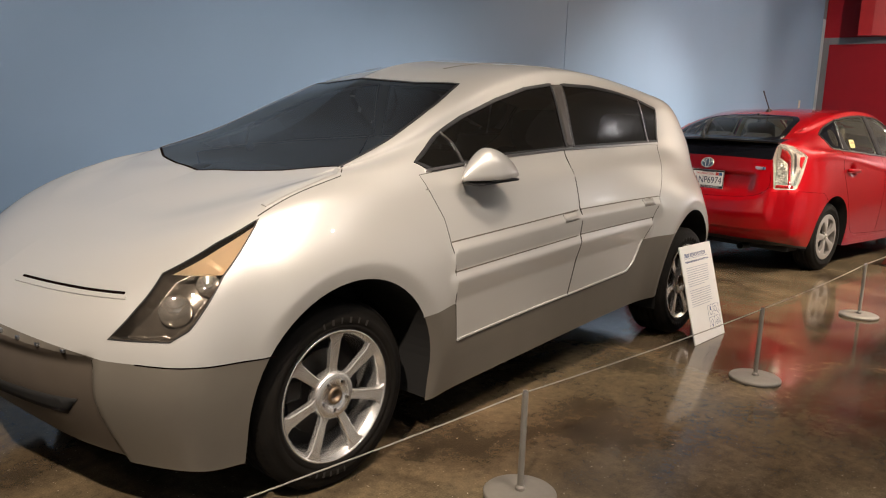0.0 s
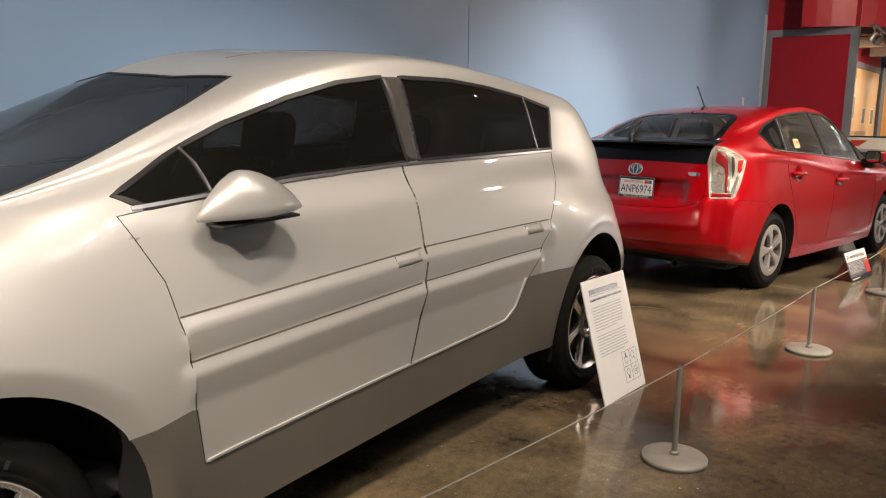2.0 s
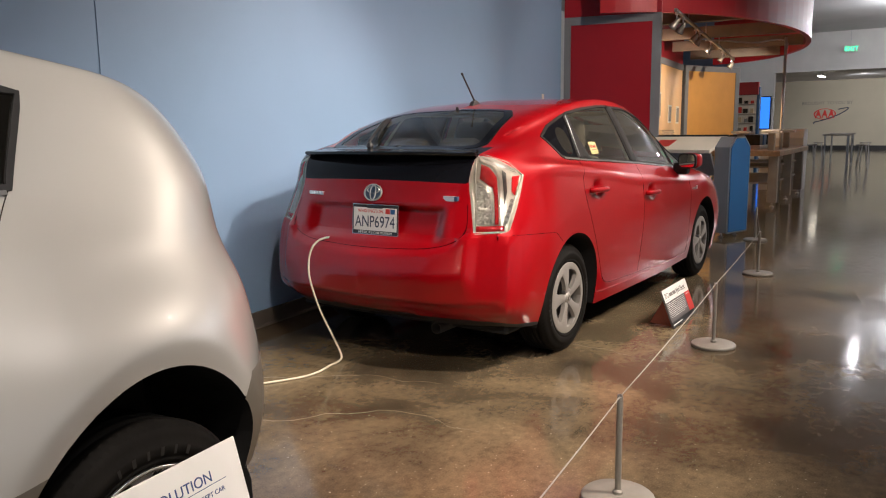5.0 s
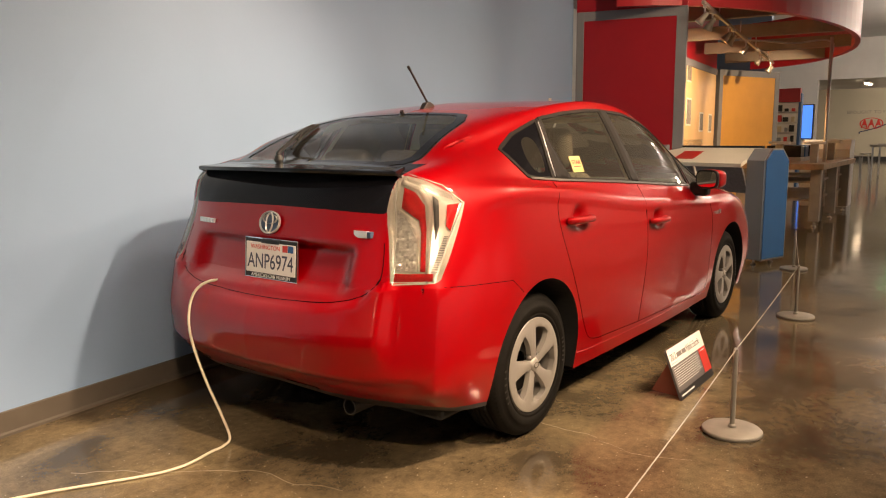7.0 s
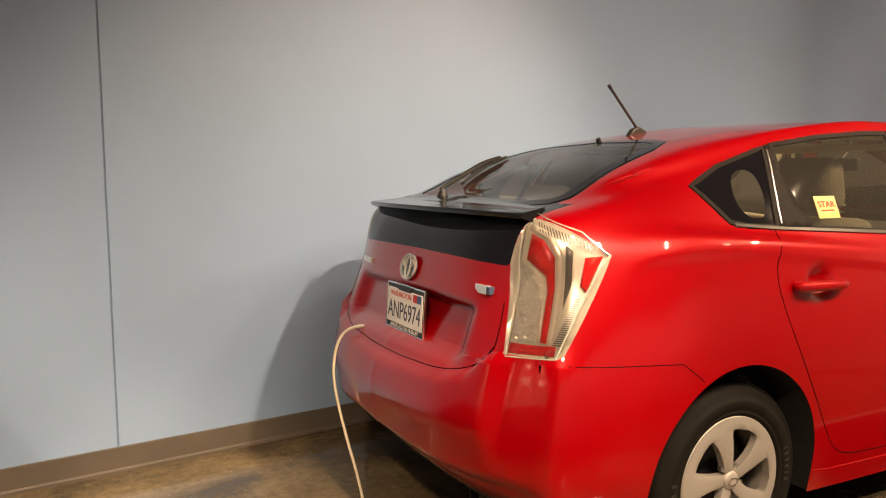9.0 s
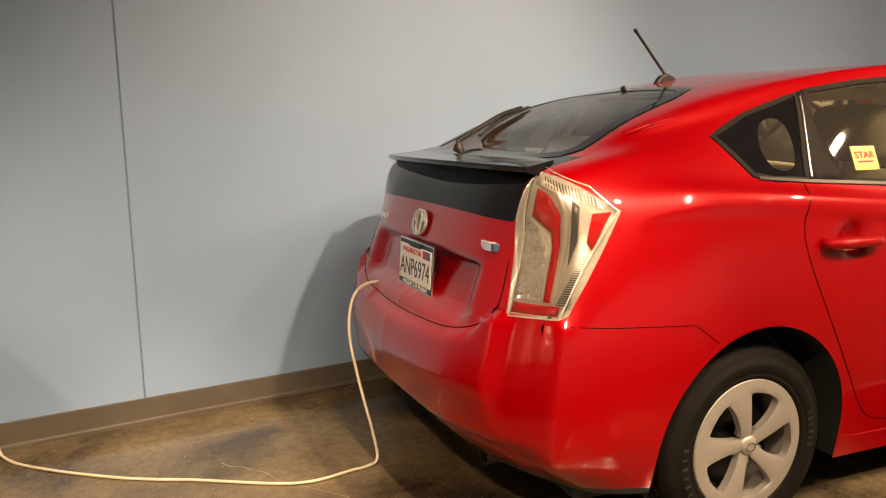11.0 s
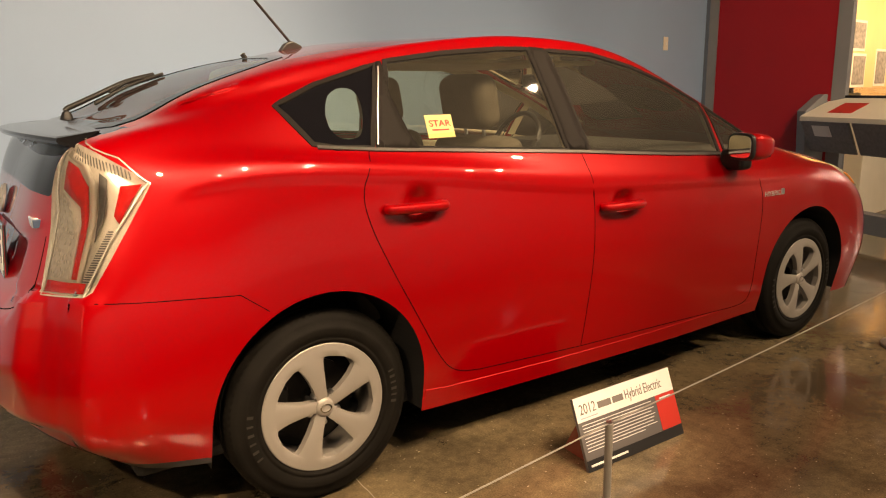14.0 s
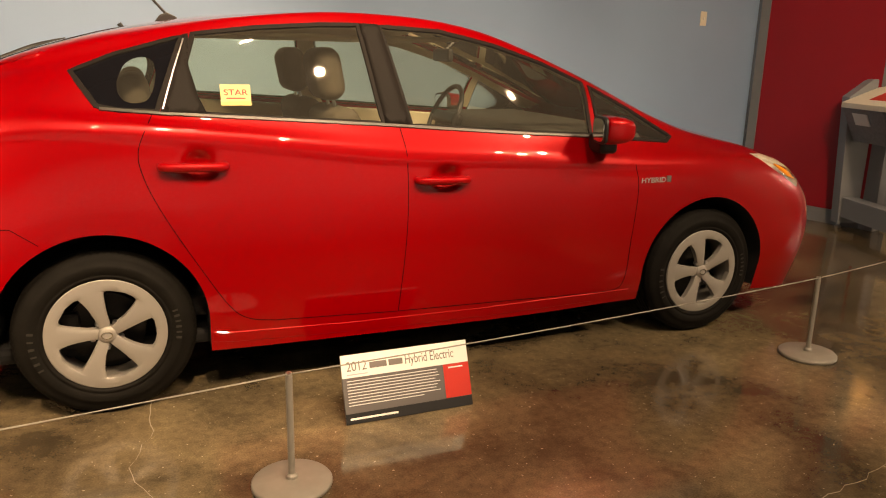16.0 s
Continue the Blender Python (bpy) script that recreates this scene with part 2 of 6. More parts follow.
# ---- mesh tools ----
def obj(name, verts, faces, material, parent=None, label="", smooth=False):
    me = bpy.data.meshes.new(name)
    me.from_pydata([tuple(v) for v in verts], [], [tuple(f) for f in faces])
    me.materials.append(material)
    if smooth:
        me.shade_smooth()
    me.update()
    ob = new(name, me)
    if parent:
        ob.parent = parent
    if label:
        ob["label"] = label
    return ob


def part(name, bm, material, parent=None, label="", smooth=False):
    me = bpy.data.meshes.new(name)
    bmesh.ops.recalc_face_normals(bm, faces=bm.faces)
    bm.to_mesh(me)
    bm.free()
    me.materials.append(material)
    if smooth:
        me.shade_smooth()
    ob = new(name, me)
    if parent:
        ob.parent = parent
    if label:
        ob["label"] = label
    return ob


def empty(name, m, label, category, group="", kind=""):
    ob = new(name)
    ob.empty_display_size = 0.1
    ob.matrix_world = m
    return tagged(ob, label, category, group, kind)


def box_bm(x0, y0, z0, x1, y1, z1, bevel=0.0, segs=2, m=None):
    bm = bmesh.new()
    bmesh.ops.create_cube(bm, size=1)
    for v in bm.verts:
        v.co = Vector(((x0 + x1) / 2 + v.co.x * (x1 - x0), (y0 + y1) / 2 + v.co.y * (y1 - y0), (z0 + z1) / 2 + v.co.z * (z1 - z0)))
    if bevel:
        bmesh.ops.bevel(bm, geom=bm.edges[:], offset=bevel, segments=segs, affect="EDGES", profile=0.5)
    if m:
        bm.transform(m)
    return bm


def lathe_bm(profile, n=48, axis="z", closed=False):
    """Turns (radius, height) points about an axis."""
    bm = bmesh.new()
    rings = []
    for r, h in profile:
        ring = []
        for i in range(n):
            a = 2 * math.pi * i / n
            c = (r * math.cos(a), r * math.sin(a), h) if axis == "z" else (r * math.cos(a), h, r * math.sin(a))
            ring.append(bm.verts.new(c))
        rings.append(ring)
    pairs = list(zip(rings, rings[1:])) + ([(rings[-1], rings[0])] if closed else [])
    for a, b in pairs:
        for i in range(n):
            bm.faces.new((a[i], a[(i + 1) % n], b[(i + 1) % n], b[i]))
    if not closed:
        for ring in (rings[0], rings[-1]):
            if profile[rings.index(ring)][0] > 1e-5:
                bm.faces.new(ring)
    bmesh.ops.remove_doubles(bm, verts=bm.verts, dist=1e-6)
    return bm


def prism_bm(poly, h0, h1, axis="y", bevel=0.0):
    """Extrudes a polygon: axis y takes (x, z) points, axis x takes (y, z), axis z takes (x, y)."""
    bm = bmesh.new()

    def at(p, h):
        return {"y": (p[0], h, p[1]), "x": (h, p[0], p[1]), "z": (p[0], p[1], h)}[axis]
    a = [bm.verts.new(at(p, h0)) for p in poly]
    b = [bm.verts.new(at(p, h1)) for p in poly]
    bm.faces.new(a)
    bm.faces.new(b[::-1])
    for i in range(len(poly)):
        j = (i + 1) % len(poly)
        bm.faces.new((a[i], b[i], b[j], a[j]))
    bmesh.ops.recalc_face_normals(bm, faces=bm.faces)
    if bevel:
        bmesh.ops.bevel(bm, geom=bm.edges[:], offset=bevel, segments=2, affect="EDGES", profile=0.5)
    return bm


def crom(points, per):
    """Smooth curve through the points."""
    P = [Vector(p) for p in points]
    out = []
    for i in range(len(P) - 1):
        p0, p1, p2, p3 = P[max(i - 1, 0)], P[i], P[i + 1], P[min(i + 2, len(P) - 1)]
        for k in range(per):
            t = k / per
            out.append(0.5 * (2 * p1 + (p2 - p0) * t + (2 * p0 - 5 * p1 + 4 * p2 - p3) * t * t + (3 * p1 - p0 - 3 * p2 + p3) * t ** 3))
    out.append(P[-1])
    return out


def tube_bm(path, r, n=8):
    bm = bmesh.new()
    path = [Vector(p) for p in path]
    rings = []
    for i, p in enumerate(path):
        d = (path[min(i + 1, len(path) - 1)] - path[max(i - 1, 0)]).normalized()
        q = d.to_track_quat("Z", "Y")
        rings.append([bm.verts.new(p + q @ Vector((r * math.cos(2 * math.pi * k / n), r * math.sin(2 * math.pi * k / n), 0))) for k in range(n)])
    for a, b in zip(rings, rings[1:]):
        for k in range(n):
            bm.faces.new((a[k], a[(k + 1) % n], b[(k + 1) % n], b[k]))
    bm.faces.new(rings[0][::-1])
    bm.faces.new(rings[-1])
    return bm


def text_part(name, body, size, m, material, parent, align="LEFT", squeeze=1.0, label=""):
    cu = bpy.data.curves.new(name, "FONT")
    cu.body, cu.size, cu.align_x, cu.extrude = body, size, align, 0.0006
    tmp = bpy.data.objects.new(name, cu)
    scene.collection.objects.link(tmp)
    me = bpy.data.meshes.new_from_object(tmp.evaluated_get(bpy.context.evaluated_depsgraph_get()))
    bpy.data.objects.remove(tmp)
    bpy.data.curves.remove(cu)
    me.transform(m @ Matrix.Diagonal((squeeze, 1, 1, 1)))
    me.materials.clear()
    me.materials.append(material)
    ob = new(name, me)
    ob.parent = parent
    if label:
        ob["label"] = label
    return ob
M_STEELWARM = vary(mat("dull_track_steel", (0.34, 0.31, 0.27), 0.4, 0.7), 15, 0.1)
M_PIC = vary(mat("printed_picture", (0.25, 0.22, 0.18), 0.5), 25, 0.4)
M_CANOPY = vary(mat("gloss_red_laminate", (0.42, 0.012, 0.02), 0.42), 4, 0.05)
M_BEAM = vary(mat("beam_taupe", (0.20, 0.16, 0.13), 0.6), 6, 0.1)
M_RAILP = vary(mat("grey_text_panel", (0.20, 0.20, 0.21), 0.45), 40, 0.15)
M_LEG = vary(mat("grey_wood_leg", (0.36, 0.33, 0.29), 0.5), 8, 0.1)


# ---- the hall ----
WALL_A, WALL_B = Vector((-16.0, -0.628, 0)), Vector((5.34, 1.771, 0))
WALL_YAW = math.degrees(math.atan2(WALL_B.y - WALL_A.y, WALL_B.x - WALL_A.x))


def wall_at(x):
    """The blue wall's face at x."""
    return WALL_A.y + (x - WALL_A.x) * (WALL_B.y - WALL_A.y) / (WALL_B.x - WALL_A.x)


def wall_m(x, z=0.0):
    return pose(x, wall_at(x), z, 0, 0, WALL_YAW)


def slab(name, x0, y0, z0, x1, y1, z1, material, label, category, m=None, bevel=0.0):
    return tagged(part(name, box_bm(x0, y0, z0, x1, y1, z1, bevel, 2, m), material), label, category, kind="structure")


slab("floor", -20, -14, -0.2, 60, 16, 0.0, M_FLOOR, "dark mottled polished concrete floor with stains and cracks", "floor")
CEIL = 4.95
slab("ceiling_display", -20, -14, CEIL, 6.2, 16, CEIL + 0.2, M_DARKCEIL, "unseen ceiling above the car display, coloured dark for dimness", "ceiling")
slab("ceiling_hall", 6.2, -14, CEIL, 60, 16, CEIL + 0.2, M_CEIL, "plain off-white hall ceiling high above", "ceiling")

# the blue display wall, in two boards with a dark joint at x = -1.665
LEN = (WALL_B - WALL_A).length
SEAM = (-1.665 + 16.0) / math.cos(radians(WALL_YAW))
M_WALL = wall_m(-16.0)
slab("wall_blue_1", 0, 0, 0, SEAM - 0.004, 0.16, CEIL, M_BLUE, "pale blue painted display wall behind the cars", "wall", M_WALL)
slab("wall_blue_2", SEAM + 0.004, 0, 0, LEN, 0.16, CEIL, M_BLUE, "pale blue painted display wall behind the cars", "wall", M_WALL)
slab("wall_joint", SEAM - 0.004, 0.006, 0, SEAM + 0.004, 0.15, CEIL, M_SEAM, "dark vertical joint between two wall boards", "wall joint", M_WALL)
bm = prism_bm([(0, 0), (-0.016, 0), (-0.016, 0.012), (-0.008, 0.02), (-0.007, 0.108), (0, 0.112)], 0, LEN - 0.02, "x")
bm.transform(M_WALL)
tagged(part("baseboard", bm, M_BASE), "grey-brown vinyl baseboard along the blue wall", "baseboard", kind="structure")
# plain closing walls
slab("wall_west", -16.4, -14, 0, -16.1, 16, CEIL, M_DUSK, "plain cream hall wall", "wall")
slab("wall_south", -16.1, -12.3, 0, 47, -12.0, CEIL, M_DUSK, "plain cream hall wall along the aisle", "wall")
slab("wall_north", 16.0, 8.0, 0, 47, 8.3, CEIL, M_WHITE, "plain white hall wall beyond the kiosk", "wall")
# far end: a white header over a wide opening, and a tan wall behind it
slab("wall_header", 30.0, -12.0, 3.45, 30.3, 8.0, CEIL, M_WHITE, "white header wall above the far wide opening", "wall")
slab("wall_pier", 30.0, 3.9, 0, 30.3, 8.0, 3.45, M_WHITE, "white pier beside the far opening", "wall")
slab("wall_far", 42.6, -12.0, 0, 42.9, 8.0, CEIL, M_TAN, "tan painted far wall with wall lettering", "wall")
slab("baseboard_far", 42.57, -12.0, 0, 42.598, 8.0, 0.22, M_BLACK, "dark baseboard of the far tan wall", "baseboard")
slab("ceiling_far", 30.31, -12.0, 3.75, 42.59, 8.0, 3.9, M_CEIL, "lower ceiling of the far room", "ceiling")
slab("wall_blue_far", 17.2, 2.55, 0, 17.4, 5.2, CEIL, M_BLUE, "pale blue wall beyond the orange kiosk", "wall", None)

# lettering and emblem on the far wall
sign = empty("wall_lettering", pose(42.59, 3.55, 2.45, 90, 0, -90), "dark wall lettering above a red oval emblem", "wall sign")
for word, wx in (("BROUGHT", -1.28), ("TO", -0.02), ("YOU", 0.36), ("BY", 0.95)):
    text_part("lettering", word, 0.23, pose(wx, 0, 0), M_INKFADE, sign, "LEFT", 1.05)
bm = lathe_bm([(0.49, 0), (0.55, 0), (0.55, 0.02), (0.49, 0.02)], 48, closed=True)
bm.transform(Matrix.Translation((-0.1, -0.52, 0)) @ Matrix.Diagonal((1, 0.55, 1, 1)))
part("oval", bm, M_SIGNRED, sign, "red oval ring of the emblem")
for k in range(3):
    cx = -0.42 + 0.32 * k
    part("emblem_stroke", prism_bm([(cx - 0.16, -0.74), (cx - 0.03, -0.30), (cx + 0.03, -0.30), (cx + 0.16, -0.74), (cx + 0.10, -0.74), (cx + 0.06, -0.60), (cx - 0.06, -0.60), (cx - 0.10, -0.74)], 0.021, 0.03, "z"), M_SIGNRED, sign)
part("swoosh", tube_bm(crom([(-0.62, -1.05, 0.012), (-0.60, -0.95, 0.012), (-0.2, -0.85, 0.012), (0.45, -0.62, 0.012), (0.95, -0.33, 0.012), (1.0, -0.20, 0.012), (0.55, -0.28, 0.012)], 8), 0.026, 6), M_INK, sign)

# exit sign under the ceiling, camera dome and linear lamp
ex = empty("exit_sign", pose(29.7, 1.15, 4.1) @ Matrix.Diagonal((.7, .7, .7, 1)), "green lit exit sign hung under the ceiling", "exit sign")
part("housing", box_bm(-0.03, -0.32, 0, 0.03, 0.32, 0.36, 0.01), M_WHITE, ex)
text_part("lettering", "EXIT", 0.34, pose(-0.035, 0.30, 0.06, 90, 0, -90), M_EXIT, ex)
part("hanger", tube_bm([(0, 0, 0.36), (0, 0, 1.21)], 0.015), M_STEEL, ex)
fl = empty("linear_lamp", pose(36, 3.0, 3.55, 0, 0, 0), "short bright linear ceiling lamp in the far room", "ceiling lamp")
part("housing", box_bm(-0.6, -0.1, 0.05, 0.6, 0.1, 0.12, 0.01), M_WHITE, fl)
part("diffuser", box_bm(-0.58, -0.08, 0, 0.58, 0.08, 0.05, 0.01), M_LAMPFACE, fl, "glowing white diffuser")
part("stem", box_bm(-0.02, -0.02, 0.12, 0.02, 0.02, 0.2), M_WHITE, fl)

# hairline cracks in the floor
def crack(x, y, turn, length, seed):
    rnd = random.Random(seed)
    pts, a = [(x, y)], radians(turn)
    for k in range(int(length / 0.05)):
        a += rnd.uniform(-0.5, 0.5) - 0.25 * (a - radians(turn))
        pts.append((pts[-1][0] + 0.05 * math.cos(a), pts[-1][1] + 0.05 * math.sin(a)))
    v, f = [], []
    for k, (px, py) in enumerate(pts):
        w = 0.0016 * (1 - k / len(pts)) + 0.0006
        v += [(px - w, py - w, 0.0008), (px + w, py + w, 0.0008)]
        if k:
            f.append((2 * k - 2, 2 * k - 1, 2 * k + 1, 2 * k))
    tagged(obj("floor_crack", v, f, M_CRACK), "pale hairline crack in the concrete floor", "crack", "floor cracks", "structure")


M_CRACK = mat("pale_crack_dust", (0.22, 0.18, 0.13), 0.7)
crack(0.13, -0.78, -82, 0.75, 3)
crack(-1.72, -0.15, -78, 1.1, 5)
crack(-1.41, 0.41, -45, 1.2, 8)
crack(2.0, -2.2, 25, 0.8, 9)


# ---- car bodies: surfaces lofted through character lines ----
class Shell:
    def __init__(self, lines, ns, nv):
        net = np.array(lines, float)
        self.V = self.fill(self.fill(net, ns).transpose(1, 0, 2), nv).transpose(1, 0, 2)
        self.ns, self.nv = ns, nv
        self.V[..., 1] = np.abs(self.V[..., 1])
        self.V[:, 0, 1] = self.V[:, -1, 1] = 0
        self.V[-1, :, 1] = 0
        self.lab = np.full((self.V.shape[0] - 1, self.V.shape[1] - 1), "body", dtype=object)
        self.held = np.zeros(self.V.shape[:2], bool)
        self.tree()

    @staticmethod
    def fill(net, per):
        n = net.shape[1]
        out = []
        for i in range(n - 1):
            p0, p1, p2, p3 = net[:, max(i - 1, 0)], net[:, i], net[:, i + 1], net[:, min(i + 2, n - 1)]
            for k in range(per):
                t = k / per
                out.append(0.5 * (2 * p1 + (p2 - p0) * t + (2 * p0 - 5 * p1 + 4 * p2 - p3) * t * t + (3 * p1 - p0 - 3 * p2 + p3) * t ** 3))
        out.append(net[:, -1])
        return np.array(out).transpose(1, 0, 2)

    def normals(self):
        n = np.cross(np.gradient(self.V, axis=1), np.gradient(self.V, axis=0))
        n /= np.linalg.norm(n, axis=2, keepdims=True) + 1e-12
        return n

    def tree(self):
        from mathutils.bvhtree import BVHTree
        V = self.V.copy()
        V[..., 1] *= -1
        h, w = V.shape[:2]
        faces = [(i * w + j, i * w + j + 1, (i + 1) * w + j + 1, (i + 1) * w + j) for i in range(h - 1) for j in range(w - 1)]
        self.bvh = BVHTree.FromPolygons([tuple(v) for v in V.reshape(-1, 3)], faces)

    def surf(self, a, b, mode="side"):
        """Point and outward normal on the near half: side takes (x, z), top (x, y), low and high ends (y, z)."""
        flip = {"side": False, "diag": False, "top": b > 0, "low": a > 0, "high": a > 0}[mode]
        if mode == "top":
            b = -abs(b)
        if mode in ("low", "high"):
            a = -abs(a)
        q = math.sqrt(0.5)
        o, d = {"side": ((a, -3, b), (0, 1, 0)), "top": ((a, b, 4), (0, 0, -1)), "low": ((-4, a, b), (1, 0, 0)), "high": ((8, a, b), (-1, 0, 0)), "diag": ((a * q - 3, -a * q - 3, b), (q, q, 0))}[mode]
        p, n, _, _ = self.bvh.ray_cast(Vector(o), Vector(d))
        if p is None:
            p, n, _, _ = self.bvh.find_nearest(Vector((a, -0.8, b) if mode == "side" else (a, b, 1.4) if mode == "top" else (-0.7 if mode == "low" else 3.5, a, b)))
        if n.dot(Vector(d)) > 0:
            n = -n
        if flip:
            p, n = Vector((p.x, -p.y, p.z)), Vector((n.x, -n.y, n.z))
        return p, n

    def mask(self, vr, sr):
        m = np.zeros(self.V.shape[:2], bool)
        m[int(vr[0] * self.nv):int(vr[1] * self.nv) + 1, int(sr[0] * self.ns):int(sr[1] * self.ns) + 1] = True
        return m

    def snap(self, poly, ax, m, tol, closed=True):
        if not m.any():
            return
        idx = np.argwhere(m)
        P = self.V[m][:, ax]
        best = np.full(len(P), 9.0)
        to = P.copy()
        q = np.array(poly, float)
        for i in range(len(q) if closed else len(q) - 1):
            a, b = q[i], q[(i + 1) % len(q)]
            t = np.clip(((P - a) @ (b - a)) / max((b - a) @ (b - a), 1e-9), 0, 1)
            c = a + t[:, None] * (b - a)
            d = np.linalg.norm(P - c, axis=1)
            k = d < best
            best[k], to[k] = d[k], c[k]
        third = 3 - sum(ax)
        N = self.normals()
        for (i, j), c, d in zip(idx, to, best):
            if d < tol:
                n = N[i, j]
                mv = c - self.V[i, j, ax]
                if abs(n[third]) > 0.25:
                    self.V[i, j, third] -= (n[ax[0]] * mv[0] + n[ax[1]] * mv[1]) / n[third]
                self.V[i, j, ax] = c
                self.held[i, j] = True

    def centres(self):
        V = self.V
        return (V[:-1, :-1] + V[1:, :-1] + V[:-1, 1:] + V[1:, 1:]) / 4

    def paint(self, label, poly, ax=(0, 2), vr=(0, 7), sr=(0, 12), only=None, limit=None):
        """Labels the faces inside a polygon and draws their border onto its outline."""
        ax = list(ax)
        C = self.centres()
        x, y = C[..., ax[0]], C[..., ax[1]]
        inside = np.zeros(x.shape, bool)
        n = len(poly)
        for i in range(n):
            (x0, y0), (x1, y1) = poly[i], poly[(i + 1) % n]
            if y0 != y1:
                inside ^= ((y0 > y) != (y1 > y)) & (x < (x1 - x0) * (y - y0) / (y1 - y0) + x0)
        inside &= self.mask(vr, sr)[:-1, :-1]
        if limit is not None:
            inside &= limit(C)
        h, w = self.V.shape[:2]
        touch_in, touch_out = np.zeros((h, w), bool), np.zeros((h, w), bool)
        for di in (0, 1):
            for dj in (0, 1):
                touch_in[di:h - 1 + di, dj:w - 1 + dj] |= inside
                touch_out[di:h - 1 + di, dj:w - 1 + dj] |= ~inside
        self.snap(poly, ax, touch_in & touch_out & ~self.held, 0.03)
        if only:
            inside &= np.isin(self.lab, only)
        self.lab[inside] = label

    def emit(self, name, labels, material, parent, label="", sides=(-1, 1), thick=0.0):
        h, w = self.V.shape[:2]
        verts, faces, key = [], [], {}
        for sgn in sides:
            for i, j in np.argwhere(np.isin(self.lab, labels)):
                f = []
                for a, b in ((i, j), (i, j + 1), (i + 1, j + 1), (i + 1, j)):
                    v = self.V[a, b]
                    k = (a, b, 0 if v[1] < 1e-6 else sgn)
                    if k not in key:
                        key[k] = len(verts)
                        verts.append((v[0], v[1] * sgn, v[2]))
                    if key[k] not in f:
                        f.append(key[k])
                if len(f) > 2:
                    faces.append(f[::-1] if sgn > 0 else f)
        ob = obj(name, verts, faces, material, parent, label, True)
        if thick:
            md = ob.modifiers.new("thickness", "SOLIDIFY")
            md.thickness, md.offset = thick, -1.0
        return ob


def inset(ob, depth):
    """Sinks the middle of a shell piece and leaves its border in place."""
    me = ob.data
    count = {}
    for p in me.polygons:
        for k in p.edge_keys:
            count[k] = count.get(k, 0) + 1
    rim = {v for k, c in count.items() if c == 1 for v in k}
    nrm = [v.normal.copy() for v in me.vertices]
    for v in me.vertices:
        if v.index not in rim:
            v.co -= nrm[v.index] * depth
    me.update()


def circle(cx, cz, r, n=30):
    """Wheel arch outline: a half circle on upright legs."""
    return [(cx + r, 0.05)] + [(cx + r * math.cos(math.pi * i / n), cz + r * math.sin(math.pi * i / n)) for i in range(n + 1)] + [(cx - r, 0.05)]


def resample(path, step):
    out = []
    for a, b in zip(path, path[1:]):
        n = max(1, int(math.dist(a, b) / step))
        out += [(a[0] + (b[0] - a[0]) * k / n, a[1] + (b[1] - a[1]) * k / n) for k in range(n)]
    return out + [path[-1]]


def smooth_line(points, per=6):
    """A Catmull-Rom curve through plan points."""
    q = [points[0]] + list(points) + [points[-1]]
    out = []
    for p0, p1, p2, p3 in zip(q, q[1:], q[2:], q[3:]):
        for k in range(per):
            t = k / per
            out.append(tuple(0.5 * (2 * b + (c - a) * t + (2 * a - 5 * b + 4 * c - d) * t * t + (3 * b - a - 3 * c + d) * t ** 3) for a, b, c, d in zip(p0, p1, p2, p3)))
    return out + [points[-1]]


def ribbon(shell, name, path, width, lift, material, parent, mode="side", closed=False, label="", mirror=True, high=0.0):
    """A thin raised strip that follows the car's surface."""
    path = [tuple(p) for p in path]
    if closed:
        path.append(path[0])
    pts = resample(path, 0.03)
    hit = [shell.surf(a, b, mode) for a, b in pts]
    if closed:
        hit, loop = hit[:-1], True
    else:
        loop = False
    n = len(hit)
    verts, faces = [], []
    for i, (p, nn) in enumerate(hit):
        q = hit[(i + 1) % n][0] if (loop or i + 1 < n) else p
        r = hit[i - 1][0] if (loop or i > 0) else p
        t = (q - r).normalized()
        s = nn.cross(t).normalized()
        top, low = p + nn * (lift + high), p - nn * 0.004
        verts += [low - s * width / 2, top - s * width / 2 * 0.8, top + s * width / 2 * 0.8, low + s * width / 2]
    for i in range(n if loop else n - 1):
        j = (i + 1) % n
        for k in range(3):
            faces.append((4 * i + k, 4 * i + k + 1, 4 * j + k + 1, 4 * j + k))
    if not loop:
        faces += [(0, 1, 2, 3), (4 * n - 1, 4 * n - 2, 4 * n - 3, 4 * n - 4)]
    ob = obj(name, verts, faces, material, parent, label)
    if mirror:
        obj(name, [(v[0], -v[1], v[2]) for v in verts], [f[::-1] for f in faces], material, parent, label)
    return ob


def patch(shell, name, poly, lift, material, parent, mode="side", label="", grid=0.02, mirror=False):
    """A plate cut to a polygon and laid on the car's surface, with a rim of its own depth."""
    bm = bmesh.new()
    ring = resample(list(poly) + [poly[0]], grid)[:-1]
    face = bm.faces.new([bm.verts.new((a, b, 0)) for a, b in ring])
    res = bmesh.ops.triangulate(bm, faces=[face])
    bmesh.ops.subdivide_edges(bm, edges=[e for e in bm.edges if e.calc_length() > grid * 2.5], cuts=2, use_grid_fill=True)
    bmesh.ops.triangulate(bm, faces=bm.faces[:])
    rim = [e for e in bm.edges if e.is_boundary]
    ext = bmesh.ops.extrude_edge_only(bm, edges=rim)
    down = {v for v in ext["geom"] if isinstance(v, bmesh.types.BMVert)}
    for v in bm.verts:
        p, n = shell.surf(v.co.x, v.co.y, mode)
        v.co = p + n * (-0.006 if v in down else lift)
    if mirror:
        other = bm.copy()
        for v in other.verts:
            v.co.y *= -1
        part(name, other, material, parent, label, True)
    return part(name, bm, material, parent, label, True)


